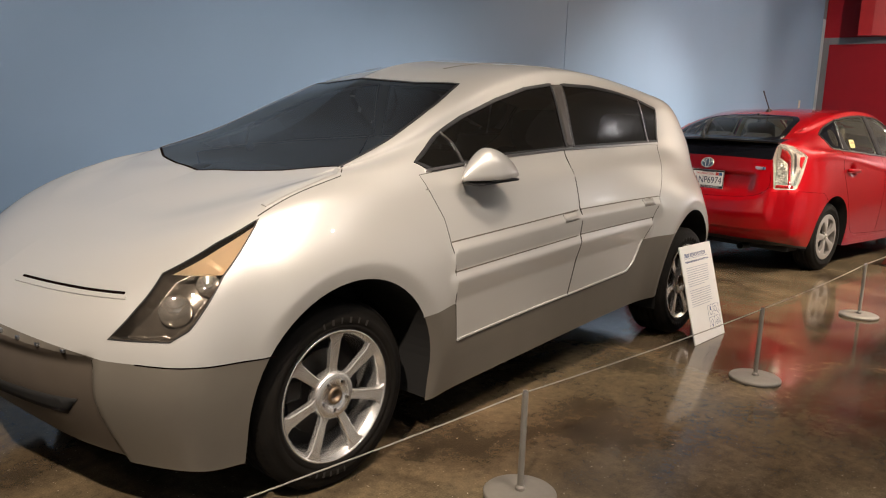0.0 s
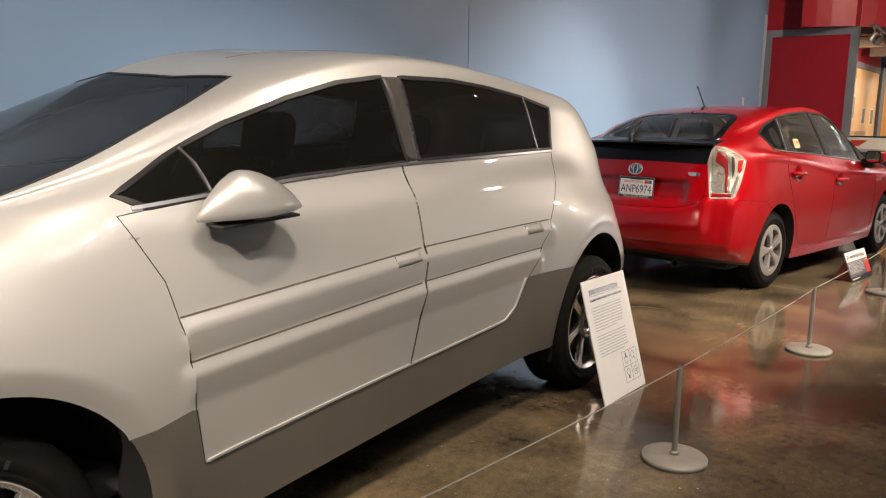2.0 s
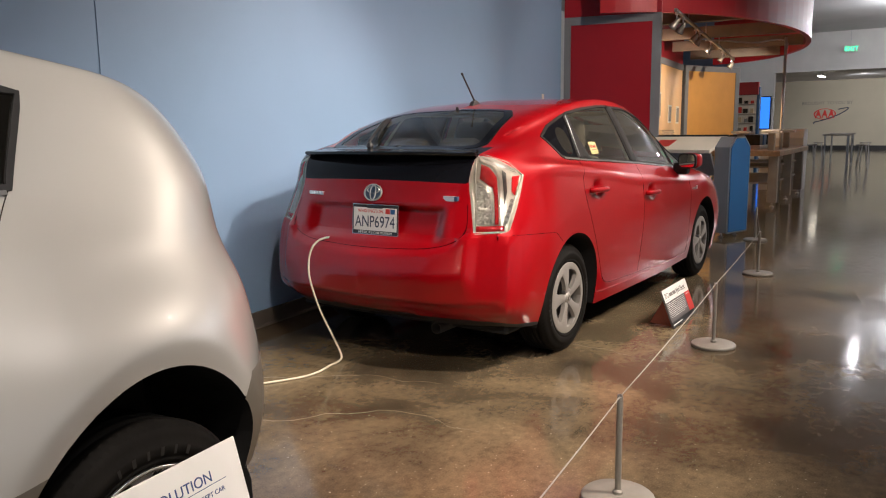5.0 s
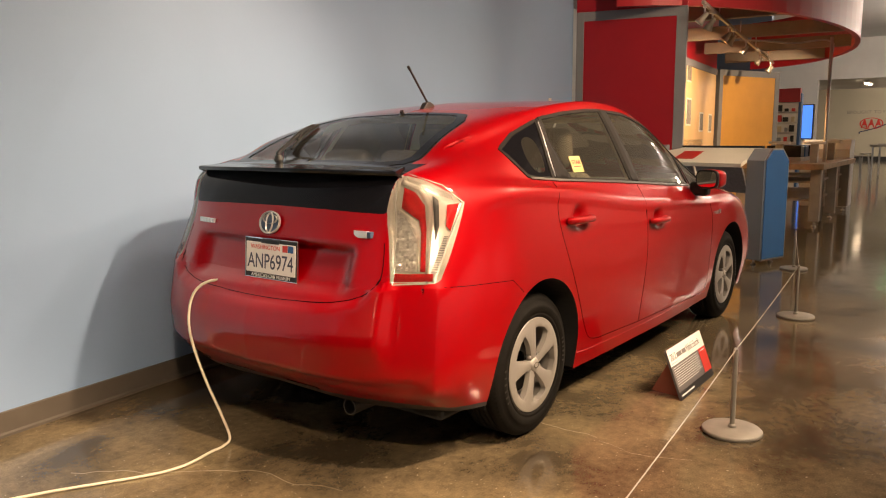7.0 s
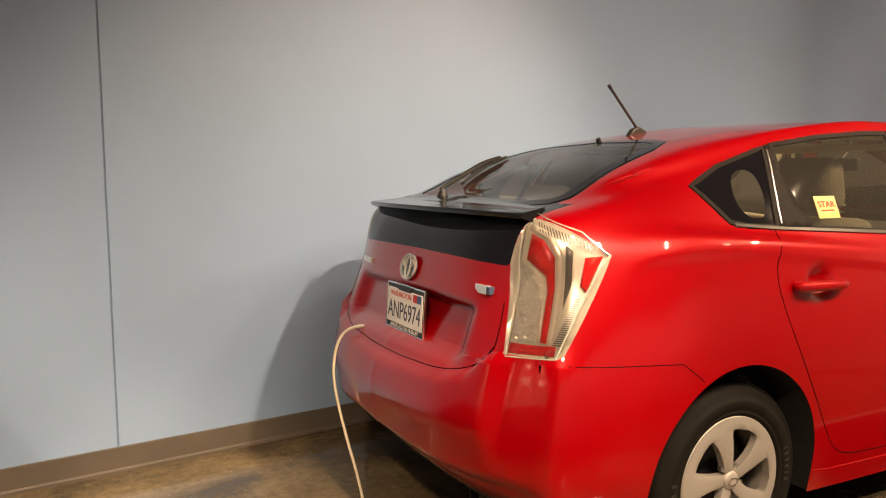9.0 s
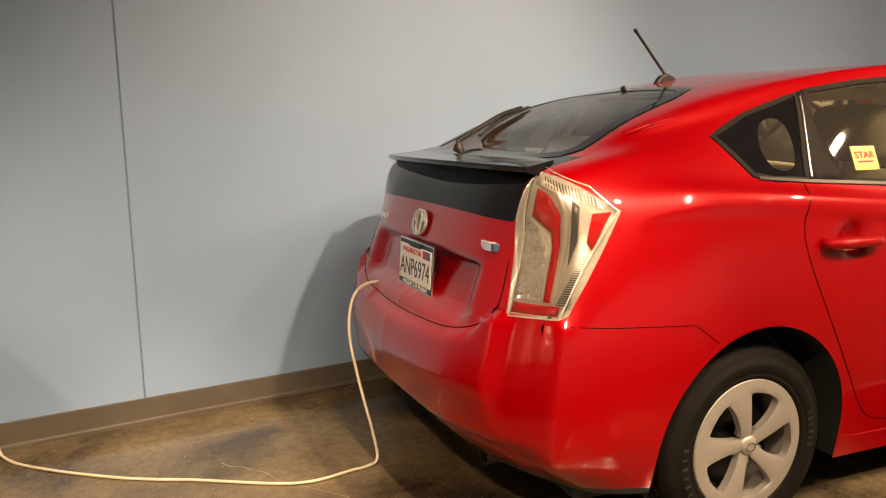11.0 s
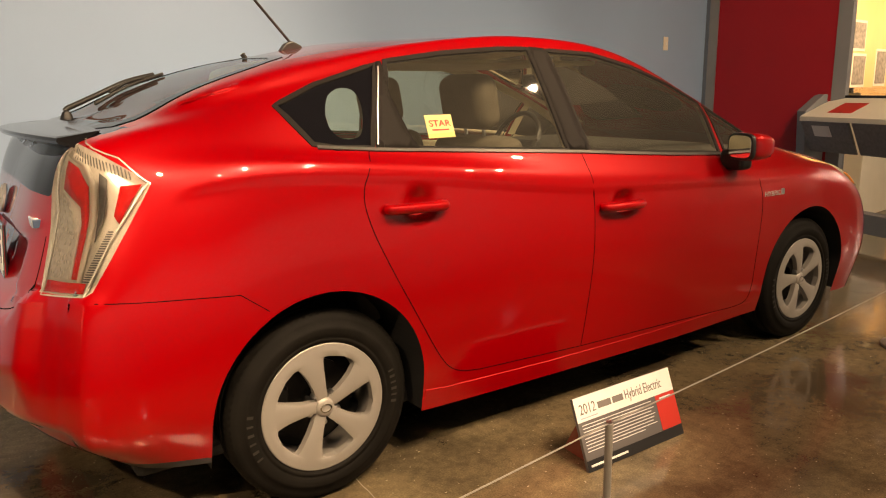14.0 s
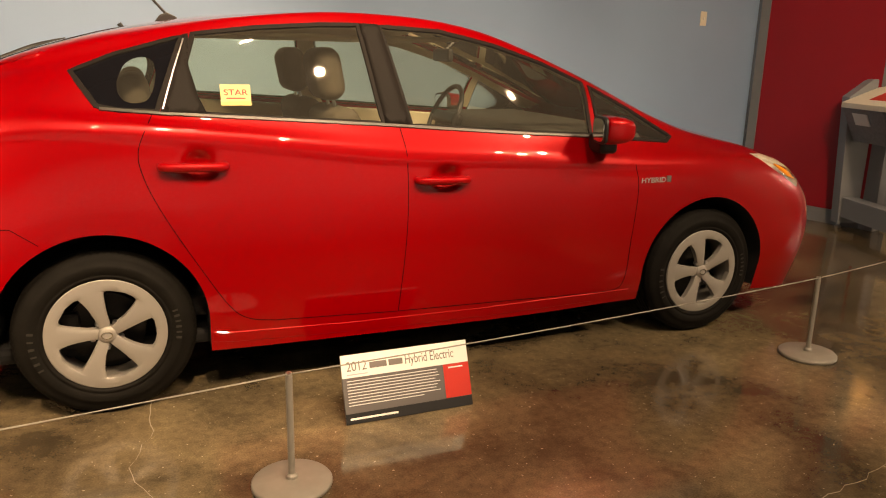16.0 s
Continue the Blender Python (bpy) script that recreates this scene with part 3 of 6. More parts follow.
def arch(shell, name, cx, cz, r, parent, depth=0.05, well=0.34):
    """Rolled arch edge and the dark wheel well behind it, on both sides."""
    for sgn in (-1, 1):
        verts, faces = [], []
        n = 44
        for i in range(n + 1):
            if i < 4 or i > n - 4:
                k = i if i < 4 else n - i
                x, z = cx + (r if i < 4 else -r), 0.21 + (cz - 0.21) * k / 4
            else:
                a = math.pi * (i - 4) / (n - 8)
                x, z = cx + r * math.cos(a), cz + r * math.sin(a)
            y = -shell.surf(x, z)[0].y
            verts += [(x, sgn * (y - 0.001), z), (x, sgn * (y - depth), z), (x, sgn * (y - depth - well), z)]
        for i in range(n):
            for k in range(2):
                faces.append((3 * i + k, 3 * i + k + 1, 3 * i + k + 4, 3 * i + k + 3))
        faces.append([3 * i + 2 for i in range(n + 1)])
        obj("wheel_well", verts, faces, M_WELL, parent)


def wheel(m, parent, R, rim_r, width, spokes, kind, tyre_bars):
    """A wheel about y; its outer face looks to -y at y = 0."""
    w = new("wheel")
    w.parent, w.matrix_basis = parent, m
    W = width
    prof = [(rim_r, 0.012), (rim_r + 0.012, 0.0), (rim_r + 0.020, -0.002), (rim_r + 0.022, 0.001), (rim_r + 0.026, -0.003), (R - 0.06, -0.005), (R - 0.05, -0.003), (R - 0.048, 0.0), (R - 0.03, 0.004), (R - 0.012, 0.014), (R - 0.004, 0.026)]
    for g in range(5):
        y = 0.034 + g * (W - 0.068) / 4.6
        prof += [(R, y), (R, y + 0.024), (R - 0.006, y + 0.027), (R - 0.006, y + 0.031)]
    prof += [(R - 0.004, W - 0.026), (R - 0.03, W - 0.004), (R - 0.06, W), (rim_r, W - 0.01)]
    part("tyre", lathe_bm(prof, 72, "y", True), M_RUBBER, w, "", True)
    # raised lettering and tread blocks on the tyre
    for a0, length in tyre_bars:
        rr = (rim_r + R - 0.03) / 2 + 0.004
        v, f = [], []
        for i in range(6):
            a = a0 + length * (i + .5) / 6
            for da, r0, r1, half in ((-.9, -.010, .010, .8 if i % 2 else 1.1),):
                c = len(v)
                for d, r in ((da - half, r0), (da + half, r0), (da + half, r1), (da - half, r1)):
                    v.append((math.cos(radians(a + d)) * (rr + r), -0.0058, math.sin(radians(a + d)) * (rr + r)))
                f.append((c, c + 1, c + 2, c + 3))
        tagged(obj("sidewall_lettering", v, f, M_MARK, w), kind="stuff")
    v, f = [], []
    n = 84
    for i in range(n):
        a = 2 * math.pi * i / n
        for y0, y1 in ((0.012, 0.034), (W - 0.034, W - 0.012)):
            b = len(v)
            for da in (0.0, 0.035):
                for yy, rr in ((y0, R - 0.012 if y0 < 0.05 else R + 0.002), (y1, R + 0.002 if y0 < 0.05 else R - 0.012)):
                    v.append(((rr - 0.001) * math.cos(a + da), yy, (rr - 0.001) * math.sin(a + da)))
            f.append((b, b + 1, b + 3, b + 2))
    tagged(obj("tread", v, f, M_RUBBER, w), kind="stuff")
    rim_mat = M_CHROME_RIM if kind == "seven" else M_ALLOY
    lip = [(rim_r + 0.004, 0.004), (rim_r + 0.004, 0.012), (rim_r - 0.012, 0.016), (rim_r - 0.016, 0.05), (rim_r - 0.03, 0.13), (rim_r - 0.02, 0.132), (rim_r - 0.006, 0.05), (rim_r - 0.004, 0.004)]
    part("rim", lathe_bm(lip, 64, "y", True), rim_mat, w, "", True)
    part("brake_disc", lathe_bm([(rim_r * 0.66, 0.085), (rim_r * 0.66, 0.095), (0.05, 0.095), (0.05, 0.085)], 40, "y", True), M_DISC, w, "dark brake disc behind the spokes")
    part("back_plate", lathe_bm([(rim_r - 0.03, 0.128), (rim_r - 0.03, 0.132)], 40, "y"), M_WELL, w)
    part("caliper", box_bm(-rim_r * 0.78, 0.06, 0.0, -rim_r * 0.45, 0.10, rim_r * 0.36, 0.012), M_DISC, w)
    for k in range(spokes):
        a = 360 * k / spokes + 90
        if kind == "five":
            # one fifth of the wheel face: a spoke that flares into the outer band
            full = math.pi / 5
            rows = [(.030, .03, .03), (.043, .021, .021), (.070, .022, .021), (.100, .028, .024), (.130, .037, .028), (.152, .047, .032), (.163, .054, .036), (.1675, .070, .050), (.170, .2, .2), (.188, .2, .2), (.2045, .2, .2)]
            v, f = [], []
            for r, wl, wr in rows:
                lo, hi = -min(wr / r, full), min(wl / r, full)
                r *= rim_r / .203
                t = r / rim_r
                for c in range(9):
                    u = -1 + c / 4
                    g = lo + (hi - lo) * c / 8
                    edge = 0.004 * abs(u) ** 3 if wl < .2 else 0.0
                    v.append((r * math.cos(g), .010 - .013 * math.sin(math.pi * min(t, 1) * .9) + edge - .004 * t, r * math.sin(g)))
            for i in range(len(rows) - 1):
                f += [(9 * i + c, 9 * i + c + 1, 9 * i + c + 10, 9 * i + c + 9) for c in range(8)]
            for c, last in ((0, 9), (8, 9)):
                o = len(v)
                for i in range(last):
                    x, y, z = v[9 * i + c]
                    v += [(x, y, z), (x, y + .024, z)]
                f += [(o + 2 * i, o + 2 * i + 1, o + 2 * i + 3, o + 2 * i + 2) for i in range(last - 1)]
            o = len(v)
            for c in range(9):
                x, y, z = v[72 + c]
                v += [(x, y, z), (x, y + .030, z)]
            f += [(o + 2 * c, o + 2 * c + 1, o + 2 * c + 3, o + 2 * c + 2) for c in range(8)]
            turn = pose(0, 0, 0, 0, -a - 12, 0)
            obj("spoke", [turn @ Vector(p) for p in v], f, rim_mat, w, "", True)
        else:
            ri, ro = 0.045, rim_r - 0.004
            bm = bmesh.new()
            secs = []
            for t in (0, 0.12, 0.3, 0.6, 0.85, 0.94, 1.0):
                x = ri + (ro - ri) * t
                hw = 0.030 - 0.014 * min(1, t / 0.3) + (0.006 * max(0, (t - 0.3) / 0.55)) + (0.02 if t == 1.0 else 0.008 if t == 0.94 else 0)
                yf = 0.030 - 0.022 * t
                secs.append([bm.verts.new(c) for c in ((x, yf + 0.02, -hw), (x, yf + 0.003, -hw), (x, yf, -hw + 0.004), (x, yf, hw - 0.004), (x, yf + 0.003, hw), (x, yf + 0.02, hw))])
            for s0, s1 in zip(secs, secs[1:]):
                for i in range(5):
                    bm.faces.new((s0[i], s0[i + 1], s1[i + 1], s1[i]))
            bm.transform(pose(0, 0, 0, 0, -a, 0))
            part("spoke", bm, rim_mat, w, "", False)
    if kind == "five":
        part("hub_cap", lathe_bm([(0.0, -0.004), (0.022, -0.004), (0.030, 0.002), (0.034, 0.012), (0.034, 0.03), (0, 0.03)], 28, "y"), rim_mat, w, "", True)
        bm = lathe_bm([(0.016, -0.007), (0.020, -0.007), (0.020, -0.003), (0.016, -0.003)], 24, "y", True)
        bm.transform(Matrix.Diagonal((1, 1, 0.7, 1)))
        part("emblem", bm, M_CHROME, w)
        ring, rr, ry = 5, 0.050, 0.016
    else:
        part("hub_plate", lathe_bm([(0.03, 0.018), (0.074, 0.014), (0.084, 0.022), (0.084, 0.06), (0.03, 0.06)], 36, "y", True), rim_mat, w, "", True)
        part("hub_bore", lathe_bm([(0, 0.035), (0.016, 0.035), (0.018, 0.012), (0.026, 0.010), (0.032, 0.020), (0.032, 0.05), (0, 0.05)], 28, "y"), M_BRONZE, w, "dull bronze hub centre", True)
        ring, rr, ry = 5, 0.053, 0.020
    for k in range(ring):
        a = 2 * math.pi * (k + 0.5) / ring + math.pi / 2
        bm = lathe_bm([(0, ry - 0.012), (0.006, ry - 0.012), (0.009, ry - 0.006), (0.009, ry + 0.01), (0, ry + 0.01)], 8, "y")
        bm.transform(Matrix.Translation((rr * math.cos(a), 0, rr * math.sin(a))))
        part("wheel_nut", bm, M_CHROME if kind == "seven" else M_STEEL, w)
    return w


M_CHROME_RIM = mat("polished_rim", (0.70, 0.69, 0.67), 0.27, 0.85)
M_MARK = mat("raised_tyre_marking", (0.022, 0.020, 0.017), 0.6, spec=0.3)
M_BRONZE = mat("bronze_hub", (0.20, 0.15, 0.10), 0.35, 0.8)
M_DISC = vary(mat("dark_steel", (0.022, 0.021, 0.02), 0.45, 0.7), 20, 0.2)
M_GAP = mat("panel_gap", (0.006, 0.004, 0.004), 1.0, spec=0.0)


def wheels(parent, axles, track, R, rim_r, width, spokes, kind, bars):
    for x in axles:
        wheel(pose(x, -track, R), parent, R, rim_r, width, spokes, kind, bars)
        wheel(pose(x, track, R, 0, 0, 180), parent, R, rim_r, width, spokes, kind, bars)


def seat(parent, x, y, face, material, back_h=0.62, head=True):
    """A car seat: cushion, backrest and headrest; face is +1 towards +x."""
    s = new("seat")
    s.parent, s.matrix_basis = parent, pose(x, y, 0, 0, 0, 0 if face > 0 else 180)
    part("cushion", box_bm(-0.25, -0.25, 0.38, 0.27, 0.25, 0.54, 0.06, 4), material, s, "", True)
    part("backrest", box_bm(-0.07, -0.25, 0.0, 0.07, 0.25, back_h, 0.06, 4, pose(-0.24, 0, 0.48, 0, -14, 0)), material, s, "", True)
    if head:
        part("headrest", box_bm(-0.06, -0.15, 0, 0.06, 0.15, 0.22, 0.055, 4, pose(-0.40, 0, 0.48 + back_h + 0.01, 0, -10, 0)), material, s, "", True)
        for sy in (-0.06, 0.06):
            part("headrest_post", tube_bm([(-0.385, sy, 0.46 + back_h), (-0.40, sy, 0.53 + back_h)], 0.007), M_STEEL, s)


# ---- the silver concept car: x runs from nose to tail, front axle at 0 ----
def concept_car():
    car = empty("concept_car", pose(-5.916, -0.887, 0, 0, 0, 8.5), "champagne silver concept car with taupe cladding and dark windows", "car")
    low = [(-.80, 0, .31), (-.72, .45, .27), (-.54, .73, .225), (-.36, .80, .215), (0, .81, .21), (.42, .80, .20), (1, .79, .23), (1.5, .785, .26), (2.1, .78, .29), (2.7, .77, .30), (3.175, .712, .36), (3.49, .44, .36), (3.57, 0, .36)]
    clad = [(-.90, 0, .46), (-.81, .46, .47), (-.60, .77, .48), (-.37, .835, .48), (0, .85, .46), (.5, .83, .42), (1, .815, .43), (1.5, .81, .46), (2.1, .80, .50), (2.7, .815, .55), (3.208, .748, .56), (3.55, .45, .56), (3.645, 0, .56)]
    mid = [(-.86, 0, .64), (-.77, .45, .67), (-.56, .745, .72), (-.32, .83, .76), (0, .86, .78), (.5, .845, .74), (1, .835, .74), (1.5, .825, .76), (2.1, .80, .80), (2.75, .80, .82), (3.23, .695, .82), (3.54, .415, .80), (3.62, 0, .80)]
    shoulder = [(-.68, 0, .79), (-.61, .40, .82), (-.43, .66, .89), (-.2, .745, .955), (.08, .79, .98), (.5, .79, .97), (1, .785, .98), (1.5, .765, 1.0), (2.1, .715, 1.02), (2.75, .692, 1.02), (3.222, .612, 1.0), (3.502, .362, .98), (3.578, 0, .98)]
    belt = [(-.50, 0, .88), (-.45, .36, .90), (-.28, .58, .965), (-.08, .665, 1.03), (.14, .70, 1.06), (.45, .735, 1.09), (1, .71, 1.12), (1.55, .68, 1.14), (2.1, .64, 1.155), (2.70, .595, 1.165), (3.215, .55, 1.18), (3.475, .33, 1.18), (3.54, 0, 1.18)]
    rail = [(-.32, 0, .945), (-.28, .33, .955), (-.12, .52, 1.01), (.06, .61, 1.06), (.36, .635, 1.125), (.70, .625, 1.22), (1.06, .61, 1.345), (1.5, .59, 1.44), (2.05, .57, 1.447), (2.76, .51, 1.385), (3.13, .46, 1.39), (3.345, .28, 1.365), (3.41, 0, 1.355)]
    roof = [(-.12, 0, 1.01), (-.1, .28, 1.02), (.0, .47, 1.045), (.16, .55, 1.095), (.44, .545, 1.19), (.75, .52, 1.328), (1.07, .49, 1.450), (1.5, .47, 1.527), (2.0, .45, 1.538), (2.6, .42, 1.495), (2.96, .36, 1.455), (3.16, .2, 1.435), (3.22, 0, 1.425)]
    crown = [(.02, 0, 1.05), (.04, 0, 1.06), (.12, 0, 1.085), (.27, 0, 1.15), (.5, 0, 1.25), (.78, 0, 1.415), (1.08, 0, 1.518), (1.5, 0, 1.567), (2.0, 0, 1.574), (2.5, 0, 1.55), (2.82, 0, 1.51), (3.0, 0, 1.48), (3.08, 0, 1.465)]
    sh = Shell([low, clad, mid, shoulder, belt, rail, roof, crown], 30, 28)
    # stepped door ridges, flared arches and a set-back centre bumper
    rise = lambda t: np.clip(t, 0, 1) ** 2 * (3 - 2 * np.clip(t, 0, 1))
    X, Y, Z = (sh.V[..., k].copy() for k in range(3))
    wide = Y > .55
    for xs, zs, end in (((.52, 1.47, 2.30), (.81, .8655, .876), 2.40), ((.53, 1.46, 2.2), (.695, .7485, .766), 2.29)):
        d = np.interp(X, xs, zs) - Z
        sh.V[..., 1] += np.where(wide, .015 * np.clip((d + .002) / .034, 0, 1) * np.clip(1 - (d - .034) / .085, 0, 1) * rise((X - .515) / .015) * rise((end - X) / .03), 0)
    for cx, cz, r0, out in ((.03, .34, .40, .018), (2.84, .375, .395, .021)):
        r = np.hypot(X - cx, Z - cz)
        sh.V[..., 1] += np.where(wide, (out * (1 - rise((r - r0) / .22)) - .017 * np.clip((r0 + .055 - r) / .055, 0, 1)) * rise((X + .40) / .16), 0)
    sh.V[..., 0] += .030 * rise((.615 - Y) / .035) * rise((.598 - Z) / .05) * rise((-.35 - X) / .1)
    sh.tree()
    # lower cladding, doors and windows
    sh.paint("clad", [(-1.2, .1), (-1.2, .66), (-.86, .635), (-.715, .577), (-.5, .553), (-.28, .545), (-.28, .1)], vr=(0, 2), sr=(0, 4))
    sh.paint("clad", [(.34, .1), (.34, .545), (.555, .572), (.578, .408), (1.0, .432), (1.45, .46), (1.95, .482), (2.03, .488), (2.10, .535), (2.18, .654), (2.60, .657), (2.60, .1)], vr=(0, 2), sr=(4, 10))
    sh.paint("clad", [(3.10, .1), (3.10, .5), (3.2, .66), (3.7, .62), (3.7, .1)], vr=(0, 2), sr=(9, 12))
    sh.paint("mid_bumper", [(-.1, .1), (.598, .1), (.600, .578), (.45, .592), (.3, .600), (-.1, .604)], ax=(1, 2), vr=(0, 2.4), sr=(0, 3.4), limit=lambda C: C[..., 0] < -.35)
    fwin = [(.43, 1.105), (.62, 1.19), (.82, 1.275), (1.06, 1.355), (1.28, 1.412), (1.50, 1.443), (1.545, 1.147), (1.0, 1.123), (.50, 1.075)]
    rwin = [(1.60, 1.447), (1.9, 1.452), (2.2, 1.437), (2.5, 1.41), (2.79, 1.365), (2.70, 1.172), (2.3, 1.166), (1.62, 1.150)]
    sh.paint("glass_f", fwin, vr=(2.5, 6), sr=(4, 9))
    sh.paint("glass_r", rwin, vr=(2.5, 6), sr=(5, 11))
    fdoor = [(.42, 1.06), (.50, .90), (.535, .72), (.55, .57), (.578, .41), (1.0, .434), (1.41, .457), (1.47, .75), (1.50, 1.0), (1.51, 1.148), (1.0, 1.125), (.50, 1.077)]
    rdoor = [(1.515, 1.148), (1.505, 1.0), (1.475, .75), (1.415, .457), (1.95, .483), (2.03, .489), (2.10, .536), (2.18, .656), (2.30, .80), (2.38, .87), (2.52, .985), (2.63, 1.09), (2.70, 1.17), (2.3, 1.164)]
    sh.paint("door_f", fdoor, vr=(0, 5), sr=(4, 9), only=["body"])
    sh.paint("door_r", rdoor, vr=(0, 5), sr=(5, 11), only=["body"])
    fa, ra = circle(.03, .340, .400), circle(2.84, .375, .395)
    sh.paint("hole", fa, vr=(0, 3.5), sr=(2, 6))
    sh.paint("hole", ra, vr=(0, 3.5), sr=(8, 12))
    shield = [(.155, .615), (.45, .575), (.75, .53), (.95, .48), (.872, .30), (.825, 0), (.825, -.05), (-.03, -.05), (-.03, 0), (.0, .2), (.06, .42)]
    sh.paint("glass_w", shield, ax=(0, 1), vr=(4.2, 7), sr=(0, 8), only=["body"])
    lamp = [(-.262, .948), (-.40, .885), (-.545, .805), (-.63, .715), (-.697, .635), (-.586, .632), (-.54, .662), (-.426, .80)]
    sh.paint("lamp", lamp, vr=(1, 4.5), sr=(1, 5), only=["body"])
    body = sh.emit("body", ["body"], M_SILVER, car)
    sh.emit("lower_cladding", ["clad"], M_CLAD, car, "taupe lower cladding")
    sh.emit("centre_bumper", ["mid_bumper"], M_BUMPSHADE, car, "brown centre bumper with its shade in the colour")
    for lab, nm in (("door_f", "front_door"), ("door_r", "rear_door")):
        for sgn in (-1, 1):
            sh.emit(nm, [lab], M_SILVER, car, "", (sgn,))
    for lab, nm in (("glass_f", "front_side_window"), ("glass_r", "rear_side_window")):
        for sgn in (-1, 1):
            sh.emit(nm, [lab], M_GLASSDARK, car, "dark tinted side window", (sgn,))
    sh.emit("windshield", ["glass_w"], M_GLASSDARK, car, "dark tinted raked windshield")
    arch(sh, "arch", .03, .340, .402, car, 0.03)
    arch(sh, "arch", 2.84, .375, .397, car, 0.03)
    # window trims, pillars and gaps
    for w in (fwin, rwin):
        ribbon(sh, "window_trim", w, 0.020, 0.004, M_BLACK, car, closed=True)
    patch(sh, "pillar_trim", [(1.505, 1.442), (1.598, 1.446), (1.625, 1.153), (1.545, 1.15)], 0.004, M_PILLAR, car, mirror=True, label="dark grey door pillar trim")
    ribbon(sh, "quarter_divider", [(2.52, 1.408), (2.56, 1.172)], 0.010, 0.005, M_STEEL, car)
    ribbon(sh, "mirror_divider", [(.67, 1.21), (.695, 1.10)], 0.010, 0.005, M_STEEL, car)
    ribbon(sh, "belt_strip", [(.46, 1.074), (1.0, 1.116), (1.5, 1.141), (2.0, 1.150), (2.69, 1.162)], 0.012, 0.005, M_STEEL, car)
    for g in (fdoor[:11] + [fdoor[0]], rdoor[:13]):
        ribbon(sh, "door_gap", g, 0.0026, 0.0010, M_GAP2, car)
    for za, zb in (((.522, .81), (1.468, .865)), ((.535, .695), (1.452, .747)), ((1.485, .866), (2.375, .877)), ((1.468, .750), (2.27, .767))):
        ribbon(sh, "groove", [za, zb], 0.007, 0.001, M_GROOVE, car)
    ribbon(sh, "door_sill_edge", [(.585, .416), (1.0, .441), (1.41, .465)], 0.009, 0.005, M_SILVER, car)
    ribbon(sh, "door_sill_edge", [(1.425, .465), (1.95, .492), (2.02, .498), (2.09, .543), (2.16, .655)], 0.009, 0.005, M_SILVER, car)
    for lid in ([(1.325, .852), (1.452, .859), (1.452, .826), (1.325, .819)], [(2.17, .868), (2.295, .870), (2.295, .838), (2.17, .836)]):
        patch(sh, "door_handle", lid, 0.0025, M_SILVER, car, mirror=True, label="flush silver handle lid")
        ribbon(sh, "handle_gap", lid, 0.004, 0.0015, M_GAP2, car, closed=True)
    ribbon(sh, "bumper_gap", [(-.66, .570), (-.6, .562), (-.5, .555), (-.29, .547)], 0.005, 0.0012, M_GAP, car)
    ribbon(sh, "hood_gap", [(-.26, .715), (-.06, .699), (.10, .683), (.158, .625)], 0.004, 0.001, M_GAP2, car, "top")
    ribbon(sh, "hood_ridge", [(-.22, -.690), (-.06, -.678), (.09, -.660), (.14, -.622)], 0.024, 0.005, M_SILVER, car, "top", mirror=False)
    for k in range(4):
        y = -.52 + .085 * k
        p, n = sh.surf(y, .592 + .006 * k, "low")
        part("bumper_clip", box_bm(p.x - .006, y - .010, p.z - .004, p.x + .004, y + .008, p.z + .006, .002), M_STEEL, car, "small bright clip on the bumper edge")
    ribbon(sh, "cowl_gap", [(.155, .615), (.06, .42), (.0, .2), (-.03, 0)], 0.012, 0.001, M_GAP, car, "top")
    ribbon(sh, "windshield_trim", [(.155, .615), (.45, .575), (.75, .53), (.95, .48), (.872, .30), (.825, 0)], 0.014, 0.002, M_BLACK, car, "top")
    ribbon(sh, "hood_slot", [(-.17, .745), (-.41, .750), (-.61, .752)], 0.010, 0.002, M_GAP, car, "low")
    ribbon(sh, "slot_lip", [(-.16, .732), (-.41, .737), (-.625, .740)], 0.010, 0.006, M_SILVER, car, "low")
    ribbon(sh, "lamp_gasket", lamp, 0.005, 0.002, M_BLACK, car, closed=True)
    ribbon(sh, "bumper_seam", [(-.60, .575), (-.602, .45), (-.598, .34), (-.594, .30)], 0.005, 0.001, M_GAP2, car, "low")
    ribbon(sh, "roof_groove", [(1.1, -.26), (1.5, -.27), (2.2, -.25)], 0.012, 0.001, M_GROOVE, car, "top")
    # headlamps: a dark bowl, two projector lenses, a painted orange reflection and the clear cover
    for sgn in (-1, 1):
        lampo = sh.emit("headlamp", ["lamp"], M_LAMPCOVER, car, "smoked headlamp with projector lenses", (sgn,))
        inset(sh.emit("lamp_bowl", ["lamp"], M_LAMPBOWL, lampo, "dark lamp bowl", (sgn,)), 0.05)
        for (lx, lz), r in (((-.565, .705), .040), ((-.475, .772), .028)):
            p, n = sh.surf(lx, lz)
            bm = lathe_bm([(0, -0.018), (r * 0.6, -0.012), (r, 0.0), (r + 0.006, 0.002), (r + 0.006, 0.03), (0, 0.03)], 28, "y")
            bm.transform(Matrix.Translation((p.x + 0.018, p.y + 0.022, p.z)) @ pose(0, 0, 0, 0, 0, -34))
            if sgn > 0:
                for v in bm.verts:
                    v.co.y *= -1
            part("projector_lens", bm, M_PROJECTOR, lampo, "bright round projector lens", True)
        # pale orange plate that paints a reflection along the lamp's top
        pl = patch(sh, "indicator", [(-.275, .935), (-.40, .875), (-.530, .806), (-.425, .806)], -0.006, M_LAMPGLEAM, lampo, label="pale orange reflection painted in the lamp")
        if sgn > 0:
            for v in pl.data.vertices:
                v.co.y *= -1
